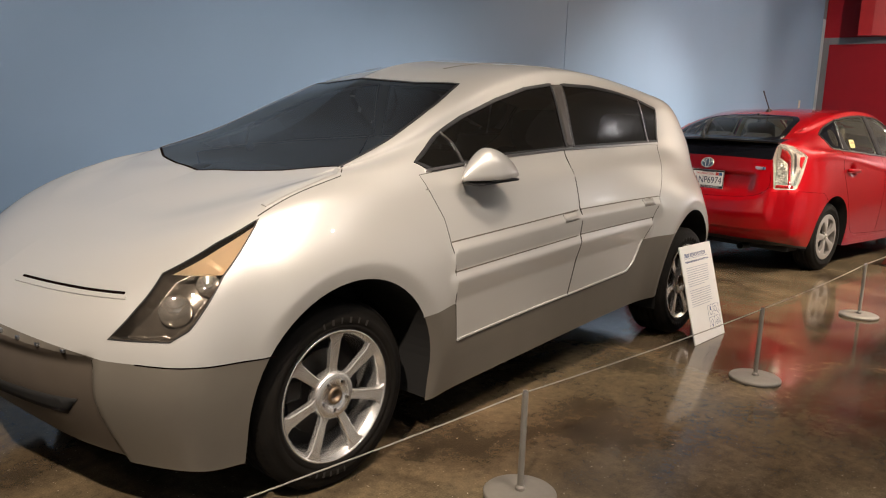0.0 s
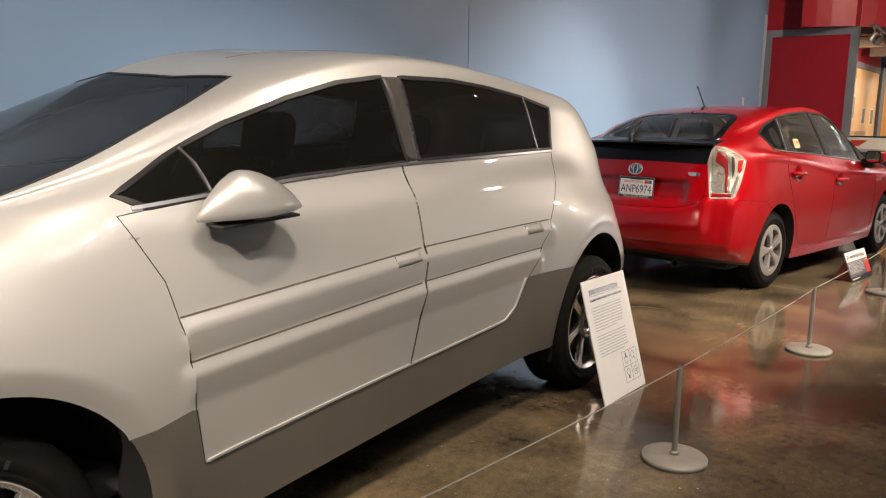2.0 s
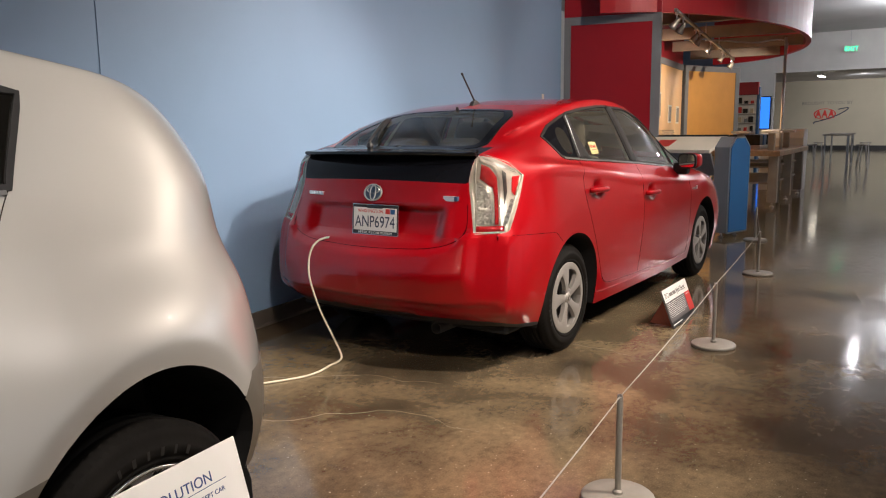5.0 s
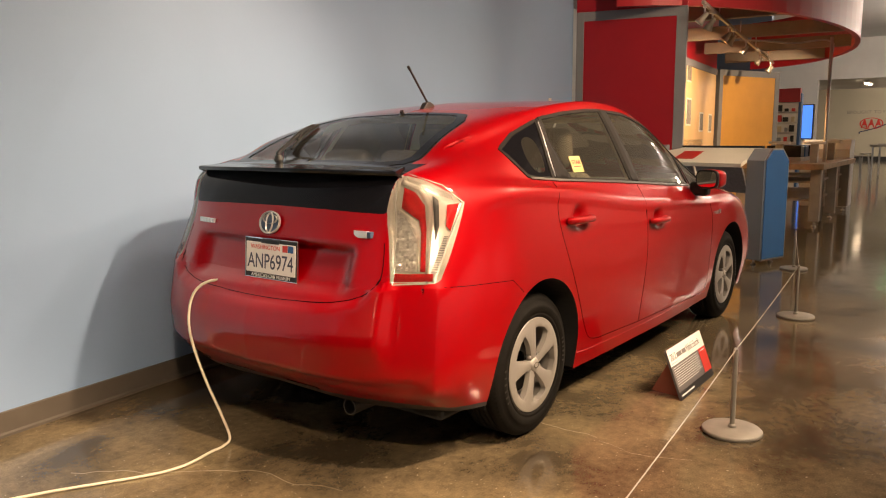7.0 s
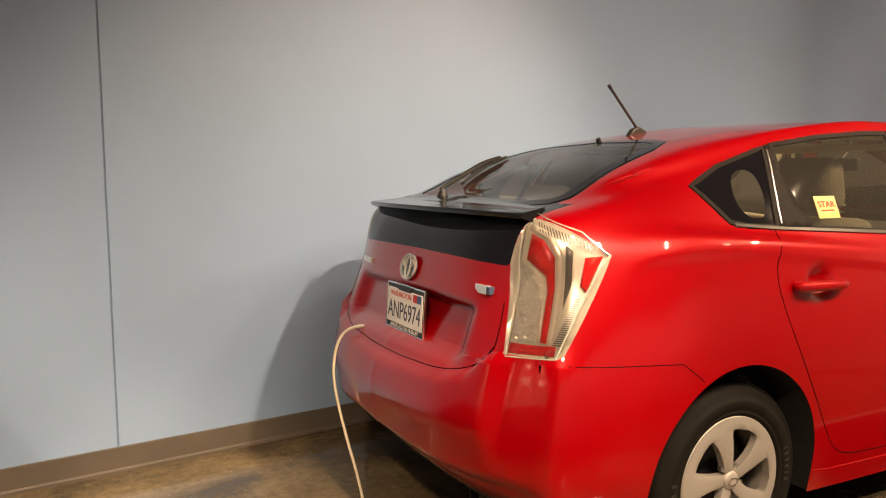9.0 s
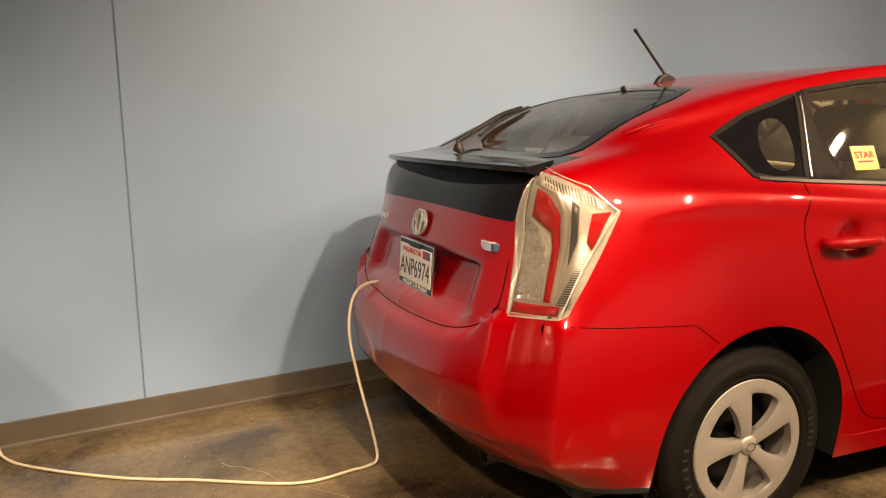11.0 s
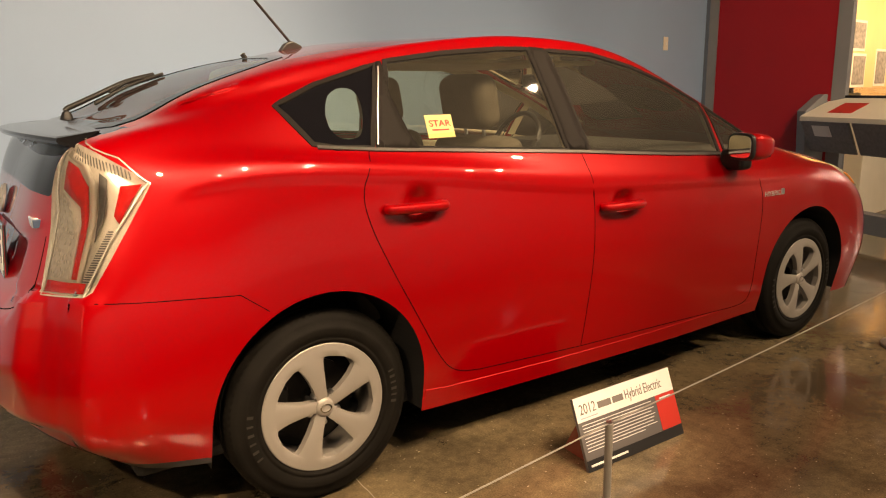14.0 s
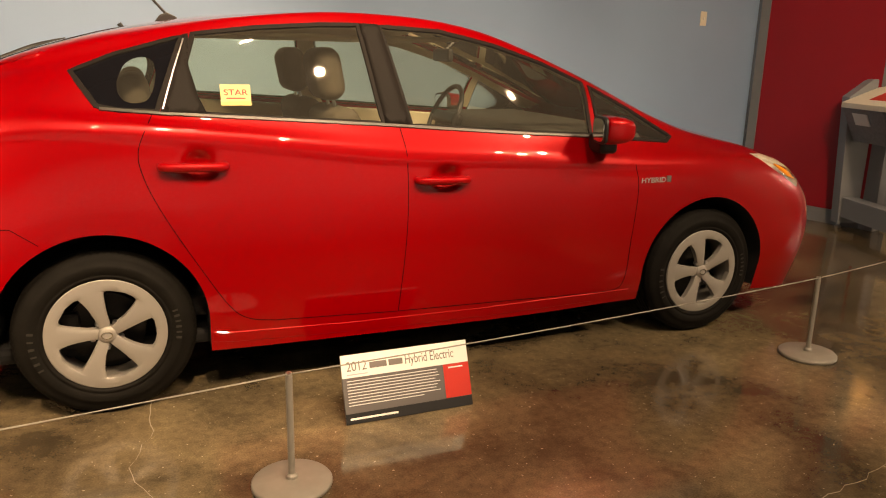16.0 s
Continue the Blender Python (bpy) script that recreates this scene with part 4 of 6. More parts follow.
    # mirrors
    for sgn in (-1, 1):
        mir = new("door_mirror")
        mir.parent = car
        bm = bmesh.new()
        bmesh.ops.create_uvsphere(bm, u_segments=28, v_segments=16, radius=1.0)
        for v in bm.verts:
            x, y, z = v.co
            up = max(z, 0)
            nose = (1.0 - 0.70 * max(0, -x) ** 1.4) * (1.0 - 0.30 * max(0, x) ** 2)
            v.co = Vector((x * 0.155 - 0.03 * up, y * 0.078 * nose, (z * 0.118 if z > 0 else z * 0.007) * nose))
        bm.transform(Matrix.Translation((.745, sgn * .835, 1.046)) @ pose(0, 0, 0, 0, -4, 6 * sgn))
        part("shell", bm, M_SILVER, mir, "", True)
        part("arm", tube_bm([(.71, sgn * .72, 1.085), (.76, sgn * .80, 1.07)], 0.022, 10), M_BLACK, mir)
        part("base_edge", box_bm(-.11, -.045, -.004, .12, .045, 0.004, 0.002, 2, Matrix.Translation((.745, sgn * .835, 1.030)) @ pose(0, 0, 0, 0, -4, 6 * sgn)), M_BLACK, mir)
    # lower grille, underbody and cabin
    part("underbody", box_bm(-.42, -.62, .24, 3.2, .62, .31, 0.02), M_WELL, car)
    patch(sh, "lower_grille", [(.53, .445), (.2, .44), (-.2, .44), (-.53, .445), (-.47, .385), (.47, .385)], 0.002, M_WELL, car, "low", "black lower air intake")
    part("cabin_floor", box_bm(.2, -.66, .32, 3.0, .66, .42, 0.02), M_SEAT, car)
    part("dashboard", box_bm(.25, -.60, .70, .62, .60, 1.02, 0.06, 4), M_SEAT, car, "", True)
    for sx, sy in ((1.35, -.36), (1.35, .36), (2.3, -.34), (2.3, .34)):
        seat(car, sx, sy, -1, M_SEAT)
    wheels(car, (0.0, 2.80), .80, .328, .228, .235, 7, "seven", ((60, 50), (240, 40)))
    return car


# brown of the set-back bumper, with the recess's shade darkened into it
M_BUMPSHADE = vary(mat("shaded_brown_bumper", (0.085, 0.07, 0.055), 0.5, 0.2), 6, 0.1)
M_PILLAR = mat("satin_dark_pillar", (0.05, 0.045, 0.04), 0.4)
M_GAP2 = mat("brown_panel_gap", (0.035, 0.030, 0.024), 0.9, spec=0.1)
M_GROOVE = mat("groove_shadow_gap", (0.10, 0.085, 0.065), 0.7)
M_LAMPCOVER = tinted_glass("lamp_cover", (0.95, 0.93, 0.9), 0.9)
M_LAMPBOWL = vary(mat("lamp_bowl", (0.10, 0.088, 0.075), 0.25, 0.5), 30, 0.3)
M_PROJECTOR = mat("projector_glass", (0.78, 0.75, 0.70), 0.08, 0.8, 1.0)
M_LAMPGLEAM = mat("lamp_gleam_pale", (0.60, 0.46, 0.30), 0.35, 0.3, 0.5)
concept_car()


# ---- the red hatchback: x runs from tail to nose, rear axle at 0 ----
def hatchback():
    car = empty("hatchback_car", pose(0, -0.01, 0), "glossy red five-door hybrid hatchback with black tail spoiler", "car")
    low = [(-.73, 0, .27), (-.71, .45, .26), (-.58, .74, .255), (-.35, .82, .23), (0, .84, .22), (.5, .83, .20), (1.1, .83, .195), (1.7, .83, .195), (2.3, .83, .21), (2.8, .83, .20), (3.30, .76, .17), (3.52, .42, .17), (3.58, 0, .17)]
    bumper = [(-.87, 0, .41), (-.835, .47, .40), (-.665, .80, .39), (-.35, .865, .42), (0, .87, .42), (.5, .855, .38), (1.1, .85, .36), (1.7, .85, .36), (2.3, .86, .36), (2.8, .868, .40), (3.35, .80, .42), (3.58, .44, .42), (3.63, 0, .42)]
    side = [(-.82, 0, .66), (-.79, .48, .67), (-.64, .80, .70), (-.35, .872, .72), (0, .878, .74), (.5, .875, .68), (1.1, .872, .66), (1.7, .872, .65), (2.3, .872, .66), (2.8, .872, .68), (3.34, .785, .63), (3.57, .43, .60), (3.61, 0, .58)]
    crease = [(-.738, 0, .885), (-.715, .46, .90), (-.572, .745, .96), (-.30, .815, 1.03), (0, .84, 1.035), (.5, .855, .985), (1.1, .86, .91), (1.7, .86, .88), (2.3, .855, .85), (2.8, .835, .855), (3.25, .735, .79), (3.47, .40, .70), (3.50, 0, .66)]
    belt = [(-.65, 0, 1.10), (-.64, .44, 1.11), (-.560, .675, 1.13), (-.27, .735, 1.14), (0, .77, 1.12), (.5, .795, 1.085), (1.1, .80, 1.045), (1.7, .79, 1.01), (2.3, .74, .965), (2.75, .72, .93), (3.14, .64, .865), (3.39, .35, .77), (3.42, 0, .72)]
    rail = [(-.52, 0, 1.18), (-.50, .40, 1.18), (-.37, .60, 1.206), (-.10, .63, 1.258), (.12, .632, 1.305), (.5, .627, 1.39), (1.0, .62, 1.425), (1.55, .61, 1.375), (2.1, .60, 1.195), (2.6, .58, 1.01), (2.97, .52, .92), (3.24, .30, .83), (3.28, 0, .78)]
    roof = [(-.44, 0, 1.20), (-.42, .25, 1.20), (-.28, .48, 1.269), (-.08, .51, 1.334), (.13, .505, 1.384), (.5, .50, 1.442), (1.0, .49, 1.475), (1.5, .48, 1.435), (2.02, .47, 1.27), (2.5, .45, 1.06), (2.87, .40, .95), (3.08, .23, .885), (3.12, 0, .85)]
    crown = [(-.38, 0, 1.225), (-.35, 0, 1.235), (-.25, 0, 1.288), (-.05, 0, 1.354), (.15, 0, 1.408), (.5, 0, 1.467), (1.0, 0, 1.49), (1.45, 0, 1.47), (1.95, 0, 1.33), (2.42, 0, 1.12), (2.75, 0, .99), (2.9, 0, .94), (3.0, 0, .90)]
    sh = Shell([low, bumper, side, crease, belt, rail, roof, crown], 30, 14)
    V = sh.V
    # plate recess in the hatch, shadow fold below the belt crease, dished handle cups
    rise = lambda t: np.clip(t, 0, 1) ** 2 * (3 - 2 * np.clip(t, 0, 1))
    X, Y, Z = V[..., 0].copy(), V[..., 1].copy(), V[..., 2].copy()
    V[..., 0] += 0.050 * rise((-.45 - X) / .12) * rise((.50 - Y) / .10) * rise((Z - .685) / .05) * rise((.885 - Z) / .03)
    for k in range(1, 12):
        V[42 - k, :, 1] -= 0.0075 * min(k / 1.3, 1) * (1 - k / 12) * rise((X[42 - k] + .42) / .1) * rise((2.6 - X[42 - k]) / .3)
    for hx, hz in ((.352, .925), (1.302, .840)):
        r2 = ((X - hx) / .074) ** 2 + ((Z - hz) / .060) ** 2
        V[..., 1] -= np.where(Y > .6, 0.042 * rise(1.15 * (1 - np.sqrt(r2))), 0)
    step = np.interp(Y, (0, .42, .55, .6), (.652, .672, .706, .765))
    V[..., 0] -= 0.030 * np.clip((step - Z) / .022, 0, 1) * rise((Z - .42) / .15) * rise((.68 - Y) / .06) * (X < -.4)
    V[..., 0] += 0.022 * rise((.400 - Z) / .016) * rise((-.40 - X) / .12) * rise((.80 - Y) / .1)
    for k in range(-7, 8):
        c = 60 + k
        lift = 0.014 * (1 - abs(k) / 8) * rise((Z[:, c] - .30) / .06) * rise((.80 - Z[:, c]) / .08)
        V[:, c, 0] -= lift * .75
        V[:, c, 1] += lift * .66
    sh.tree()
    quarter = [(-.045, 1.235), (.10, 1.295), (.33, 1.362), (.225, 1.102), (.10, 1.108), (.03, 1.122)]
    rwin = [(.37, 1.372), (.60, 1.402), (.85, 1.421), (1.0, 1.424), (1.055, 1.052), (.70, 1.072), (.27, 1.100)]
    fwin = [(1.09, 1.421), (1.35, 1.41), (1.60, 1.36), (1.85, 1.288), (2.06, 1.205), (2.03, .985), (1.6, 1.012), (1.17, 1.042)]
    sail = [(2.10, 1.188), (2.30, 1.09), (2.50, .965), (2.46, .945), (2.08, .975)]
    sh.paint("border_q", quarter, vr=(2.8, 6), sr=(2, 10))
    sh.paint("glass_q", smooth_line([(.100, 1.20), (.125, 1.255), (.170, 1.284), (.214, 1.282), (.232, 1.25), (.222, 1.185), (.192, 1.138), (.135, 1.133), (.104, 1.160), (.100, 1.20)], 4)[:-1], vr=(2.8, 6), sr=(2, 10))
    for lab, w in (("glass_r", rwin), ("glass_f", fwin), ("glass_s", sail)):
        sh.paint(lab, w, vr=(2.8, 6), sr=(2, 10))
    rdoor = [(.21, 1.098), (.155, .98), (.165, .88), (.225, .74), (.33, .55), (.43, .385), (.50, .325), (.60, .305), (1.10, .285), (1.125, .60), (1.13, .9), (1.12, 1.044), (.70, 1.072)]
    fdoor = [(1.125, 1.044), (1.135, .9), (1.13, .6), (1.105, .285), (2.10, .268), (2.19, .285), (2.215, .5), (2.235, .75), (2.22, .86), (2.10, .972), (1.6, 1.012)]
    sh.paint("door_r", rdoor, vr=(0, 5), sr=(2, 9), only=["body"])
    sh.paint("door_f", fdoor, vr=(0, 5), sr=(4, 11), only=["body"])
    sh.paint("hole", circle(0, .335, .358), vr=(0, 3.2), sr=(2, 6))
    sh.paint("hole", circle(2.66, .335, .358), vr=(0, 3.2), sr=(7, 11))
    sh.paint("glass_l", [(-.1, 1.185), (.60, 1.185), (.585, 1.14), (.574, 1.005), (.45, 1.008), (.3, 1.012), (-.1, 1.015)], ax=(1, 2), vr=(2.9, 5.1), sr=(0, 2.8), only=["body"])
    sh.paint("tail", [(-.95, .757), (-.64, .765), (-.62, .775), (-.54, .90), (-.445, 1.045), (-.52, 1.10), (-.60, 1.158), (-.95, 1.158)], vr=(1.5, 5), sr=(0.3, 4), only=["body"])
    sh.paint("body", [(-.2, .5), (.640, .5), (.640, .757), (.612, .86), (.582, .97), (.576, 1.03), (.586, 1.10), (.60, 1.3), (-.2, 1.3)], ax=(1, 2), vr=(1, 5.5), sr=(0, 3), only=["tail"])
    sh.paint("bumper", [(-1, .1), (-1, .70), (-.66, .748), (-.45, .738), (-.26, .728), (-.17, .66), (-.17, .1)], vr=(0, 3.4), sr=(0, 4), only=["body"])
    sh.paint("lip", [(-1, .1), (-1, .315), (-.70, .30), (-.55, .272), (-.36, .25), (-.36, .1)], vr=(0, 1), sr=(0, 4))
    sh.paint("head", [(2.95, .878), (3.05, .872), (3.17, .838), (3.27, .79), (3.31, .735), (3.26, .70), (3.18, .745), (3.08, .80)], vr=(2, 5.5), sr=(8, 11.4), only=["body"])
    sh.paint("glass_b", [(-.515, .0), (-.512, .42), (-.48, .52), (-.42, .545), (-.29, .530), (-.02, .480), (.12, .40), (.16, .0), (.16, -.1), (-.515, -.1)], ax=(0, 1), vr=(4.5, 7), sr=(0, 6), only=["body"])
    sh.paint("glass_w", [(1.52, -.1), (1.52, 0), (1.54, .42), (1.60, .51), (1.9, .555), (2.2, .575), (2.5, .565), (2.60, .48), (2.63, .3), (2.63, -.1)], ax=(0, 1), vr=(4.9, 7), sr=(6, 12), only=["body"])
    sh.emit("body", ["body"], M_REDPAINT, car)
    sh.emit("rear_bumper", ["bumper"], M_REDPAINT, car)
    sh.emit("bumper_lip", ["lip"], M_BLACK, car, "black lower bumper lip")
    for lab, nm in (("door_r", "rear_door"), ("door_f", "front_door")):
        for sgn in (-1, 1):
            sh.emit(nm, [lab], M_REDPAINT, car, "", (sgn,))
    for lab, nm in (("glass_q", "quarter_window"), ("glass_r", "rear_side_window"), ("glass_f", "front_side_window"), ("glass_s", "sail_window")):
        for sgn in (-1, 1):
            g = sh.emit(nm, [lab], M_GLASS, car, "lightly tinted car window", (sgn,))
            g.visible_shadow = False
    sh.emit("hatch_window", ["glass_b"], M_GLASSDARK2, car, "dark tinted sloping hatch window").visible_shadow = False
    sh.emit("windshield", ["glass_w"], M_GLASS, car, "clear raked windshield").visible_shadow = False
    ribbon(sh, "glass_border", [(-.50, -.02), (-.495, -.40), (-.46, -.49), (-.41, -.512), (-.28, -.495), (-.02, -.447), (.09, -.385), (.118, -.30), (.132, -.02)], 0.055, 0.002, M_GLOSSBLACK, car, "top", label="black printed glass border")
    arch(sh, "arch", 0, .335, .36, car, 0.03)
    arch(sh, "arch", 2.66, .335, .36, car, 0.03)
    for w in (quarter, rwin, fwin, sail):
        ribbon(sh, "window_trim", w, 0.022, 0.004, M_PILLAR2, car, closed=True)
    for sgn in (-1, 1):
        sh.emit("glass_border", ["border_q"], M_GLOSSBLACK, car, "black printed border of the quarter window", (sgn,))
    patch(sh, "pillar_trim", [(1.005, 1.43), (1.088, 1.427), (1.165, 1.045), (1.06, 1.052)], 0.005, M_PILLAR2, car, mirror=True, label="satin black centre pillar")
    patch(sh, "pillar_trim", [(.335, 1.368), (.355, 1.372), (.345, 1.26), (.370, 1.15), (.395, 1.092), (.235, 1.098)], 0.004, M_PILLAR2, car, mirror=True, label="satin black rear pillar")
    ribbon(sh, "pillar_strip", [(.337, 1.352), (.290, 1.235), (.245, 1.110)], 0.005, 0.007, M_STEEL, car, label="bright pillar strip")
    ribbon(sh, "beltline_strip", [(.04, 1.112), (.23, 1.096), (.70, 1.068), (1.1, 1.043), (1.6, 1.006), (2.04, .978)], 0.014, 0.006, M_STEELDARK, car)
    for g in (smooth_line(rdoor[:8]) + [(1.10, .285)], smooth_line([(1.118, 1.044), (1.135, .9), (1.13, .6), (1.105, .285)]), [(1.105, .285)] + smooth_line([(2.08, .268), (2.185, .283), (2.213, .36), (2.218, .5), (2.235, .75), (2.22, .86)])):
        ribbon(sh, "door_gap", g, 0.0032, 0.001, M_GAP, car)
    ribbon(sh, "bumper_gap", [(-.62, .75), (-.45, .74), (-.26, .728), (-.18, .668)], 0.003, 0.0008, M_GAP, car)
    ribbon(sh, "sill_strip", [(.366, .262), (.45, .252), (.9, .238), (1.5, .235), (2.24, .25)], 0.05, 0.0015, M_REDPAINT, car)
    # tail: lower hatch glass, spoiler, plate recess, badges
    sh.emit("lower_hatch_glass", ["glass_l"], M_GLOSSBLACK, car, "black lower hatch glass")
    bm = bmesh.new()
    secs = []
    for k in range(25):
        u = -1 + 2 * k / 24
        y = .597 * u
        b = u * u
        xr = -.705 + .070 * b
        z = 1.168 - .006 * b
        prof = [(xr + .005, y, z - .016), (xr, y, z - .008), (xr + .003, y, z)]
        for t, x in ((0.3, -.63), (0.6, -.59), (0.85, -.55), (1.0, -.512)):
            yy = y * (1 - .09 * t)
            p, n = sh.surf(x, yy, "top")
            prof.append((x, yy, max(p.z + .005, z + .012 * t)))
        prof += [(-.53, y * .91, 1.150), (-.57, y * .955, 1.125), (xr + .075, y * .99, 1.128), (xr + .040, y, z - .026)]
        secs.append([bm.verts.new(c) for c in prof])
    m = len(secs[0])
    for s0, s1 in zip(secs, secs[1:]):
        for i in range(m):
            bm.faces.new((s0[i], s0[(i + 1) % m], s1[(i + 1) % m], s1[i]))
    bm.faces.new(secs[0])
    bm.faces.new(secs[-1][::-1])
    part("spoiler", bm, M_SPOILER, car, "gloss black tail spoiler")
    ribbon(sh, "hatch_gap", smooth_line([(-.585, .90), (-.60, .775), (-.55, .715), (-.42, .678), (-.2, .662), (0, .658), (.2, .662), (.42, .678), (.55, .715), (.60, .775), (.585, .90)]), 0.004, 0.0008, M_GAP, car, "low", mirror=False)
    pl = new("licence_plate")
    pl.parent, pl.matrix_basis = car, pose(sh.surf(0, .805, 'low')[0].x - .036, -.035, .800, 90, 0, -90) @ pose(0, 0, 0, -4, 0, 0)
    part("frame", box_bm(-.158, -.082, -.004, .158, .082, .006, 0.003), M_BLACK, pl, "black licence plate frame with bright edge")
    part("frame_edge", tube_bm([(-.158, -.082, .004), (.158, -.082, .004), (.158, .082, .004), (-.158, .082, .004), (-.158, -.082, .004)], .0035, 8), M_CHROME, pl)
    part("frame_tab", box_bm(-.055, .062, .006, .055, .080, .011, 0.004), M_BLACK, pl)
    part("plate", box_bm(-.150, -.060, .006, .150, .066, .009, 0.002), M_SIGNWHITE, pl, "white licence plate")
    text_part("lettering", "ANP6974", .088, pose(0, -.040, .0095), M_INK, pl, "CENTER", .80)
    text_part("lettering", "WASHINGTON", .026, pose(-.03, .038, .0095), M_SIGNRED, pl, "CENTER")
    text_part("lettering", "AMERICA'S CAR MUSEUM", .021, pose(0, -.077, .0068), M_INKWHITE, pl, "CENTER", 1.0)
    part("validation_sticker", box_bm(.075, .035, .009, .105, .062, .0102), M_SIGNRED, pl, "red validation sticker")
    part("validation_sticker", box_bm(.108, .035, .009, .138, .062, .0102), M_KBLUE, pl, "blue validation sticker")
    # round chrome emblem, wordmark bar, hybrid badge
    p, n = sh.surf(0, .945, "low")
    em = new("emblem")
    em.parent, em.matrix_basis = car, pose(p.x - .006, 0, .945, 90, 0, -90) @ pose(0, 0, 0, -14, 0, 0)
    for rx, ry, yy, xx in ((.058, .040, 0, 0), (.019, .036, 0, 0), (.040, .017, .014, 0)):
        bm = lathe_bm([(.87, 0), (1, 0), (1, .006), (.935, .009), (.87, .006)], 36, closed=True)
        bm.transform(Matrix.Translation((xx, yy, 0.004)) @ Matrix.Diagonal((rx * 1.1, ry * 1.2, 1, 1)))
        part("ring", bm, M_BRIGHT, em)
    bm = lathe_bm([(0, .005), (1, .005), (1, 0), (0, 0)], 36)
    bm.transform(Matrix.Diagonal((.062, .047, 1, 1)))
    part("plate", bm, M_EMBLEM, em, "pale blue emblem ground")
    for k in range(5):
        y = .50 - .026 * k
        x = sh.surf(y, .930, "low")[0].x
        part("badge_bar", box_bm(x - .012, y - .019, .920, x + .01, y, .940, 0.002), M_BRIGHT, car)
    x = sh.surf(-.495, .928, "low")[0].x
    part("badge", box_bm(x - .009, -.515, .915, x + .012, -.450, .942, 0.002), M_BRIGHT, car, "small chrome badge with blue tab")
    part("badge_tab", box_bm(x - .008, -.535, .917, x + .012, -.516, .940, 0.002), M_EMBLEM, car)
    # tail lamps
    for sgn in (-1, 1):
        lam = sh.emit("tail_lamp", ["tail"], M_LAMPCOVER, car, "clear and red tail lamp cluster", (sgn,))
        inset(sh.emit("reflector", ["tail"], M_LENSCLEAR, lam, "bright silver reflector bowl", (sgn,)), 0.012)
        tail_strips(sh, lam, sgn)
        edge = [(-.050, .757), (.100, .765), (.155, .90), (.228, 1.045), (.150, 1.11), (.010, 1.158), (-.018, 1.12), (-.028, 1.03), (-.026, .97), (-.036, .86)]
        ob = ribbon(sh, "lamp_rim", edge, 0.005, 0.0015, M_RIM2, lam, "diag", True, "clear lamp rim", False)
        if sgn > 0:
            for v in ob.data.vertices:
                v.co.y *= -1
    # door handles with their cups
    for hx, hz in ((.335, .918), (1.285, .833)):
        for sgn in (-1, 1):
            h = new("door_handle")
            h.parent = car
            y = max(-sh.surf(hx - .11, hz)[0].y, -sh.surf(hx + .13, hz)[0].y)
            pts = [(hx - .11, sgn * (y + .004), hz), (hx - .095, sgn * (y + .026), hz), (hx, sgn * (y + .034), hz - .001), (hx + .085, sgn * (y + .028), hz - .003), (hx + .105, sgn * (y + .004), hz - .003)]
            bm = tube_bm(crom(pts, 5), .017, 10)
            part("grip", bm, M_REDPAINT, h, "", True)
    # mirrors
    for sgn in (-1, 1):
        mir = new("door_mirror")
        mir.parent = car
        at = pose(2.035, sgn * .915, 1.022, 0, 0, 14 * sgn)
        for nm, prof, wy, wz, m, lab in (
                ("shell", [(0, -.045), (.60, -.045), (.90, -.042), (1, -.030), (.99, 0), (.90, .045), (.68, .080), (.35, .098), (0, .102)], .080, .060, M_REDPAINT, ""),
                ("bezel", [(0, -.057), (.98, -.057), (1.02, -.051), (1.0, -.041), (0, -.041)], .077, .058, M_BLACK, ""),
                ("mirror_glass", [(0, -.060), (.98, -.060), (1, -.056), (0, -.056)], .067, .049, M_MIRROR, "mirror glass")):
            bm = lathe_bm(prof, 40)
            for v in bm.verts:
                r = math.hypot(v.co.x, v.co.y)
                if r > 1e-6:
                    k = (abs(v.co.x / r) ** 4 + abs(v.co.y / r) ** 4) ** -.25
                    v.co.x, v.co.y = v.co.x * k, v.co.y * k
            bm.transform(at @ Matrix.Diagonal((1, wy, wz, 1)) @ pose(0, 0, 0, 0, 90, 0))
            part(nm, bm, m, mir, lab, nm == "shell")
        part("foot", box_bm(-.045, -.055, -.07, .045, .06, .02, .02, 3, Matrix.Translation((2.045, sgn * .845, .985))), M_BLACK, mir)
    # headlamps
    for sgn in (-1, 1):
        hl = sh.emit("headlamp", ["head"], M_LAMPCOVER, car, "clear headlamp with amber indicator", (sgn,))
        inset(sh.emit("reflector", ["head"], M_LENSCLEAR, hl, "", (sgn,)), 0.02)
        am = patch(sh, "indicator", [(3.10, .825), (3.25, .785), (3.28, .735), (3.19, .76)], 0.002, M_AMBER, hl, label="amber indicator")
        if sgn > 0:
            for v in am.data.vertices:
                v.co.y *= -1
    # side badge by the front door
    p, n = sh.surf(2.32, .785)
    text_part("side_badge", "HYBRID", .034, pose(2.245, p.y - .006, .776, 90, 0, 0), M_BRIGHT, car, "LEFT", 1.15, "chrome side badge lettering")
    p, n = sh.surf(2.40, .79)
    part("badge_tab", box_bm(2.388, p.y - .004, .774, 2.412, p.y + .01, .804, .003), M_STEEL, car)
    part("tailpipe", lathe_bm([(.030, 0), (.034, 0), (.034, .18), (.030, .18)], 20, "y", True), M_STEELDARK, car).matrix_basis = pose(-.66, -.36, .215, 0, 0, -90)
    # wiper and aerial
    p, n = sh.surf(.31, -.01, "top")
    part("aerial_base", prism_bm([(.26, p.z - .012), (.37, p.z - .008), (.35, p.z + .014), (.315, p.z + .03), (.285, p.z + .02)], -.026, .006, "y", .006), M_BLACK, car, "black aerial base")
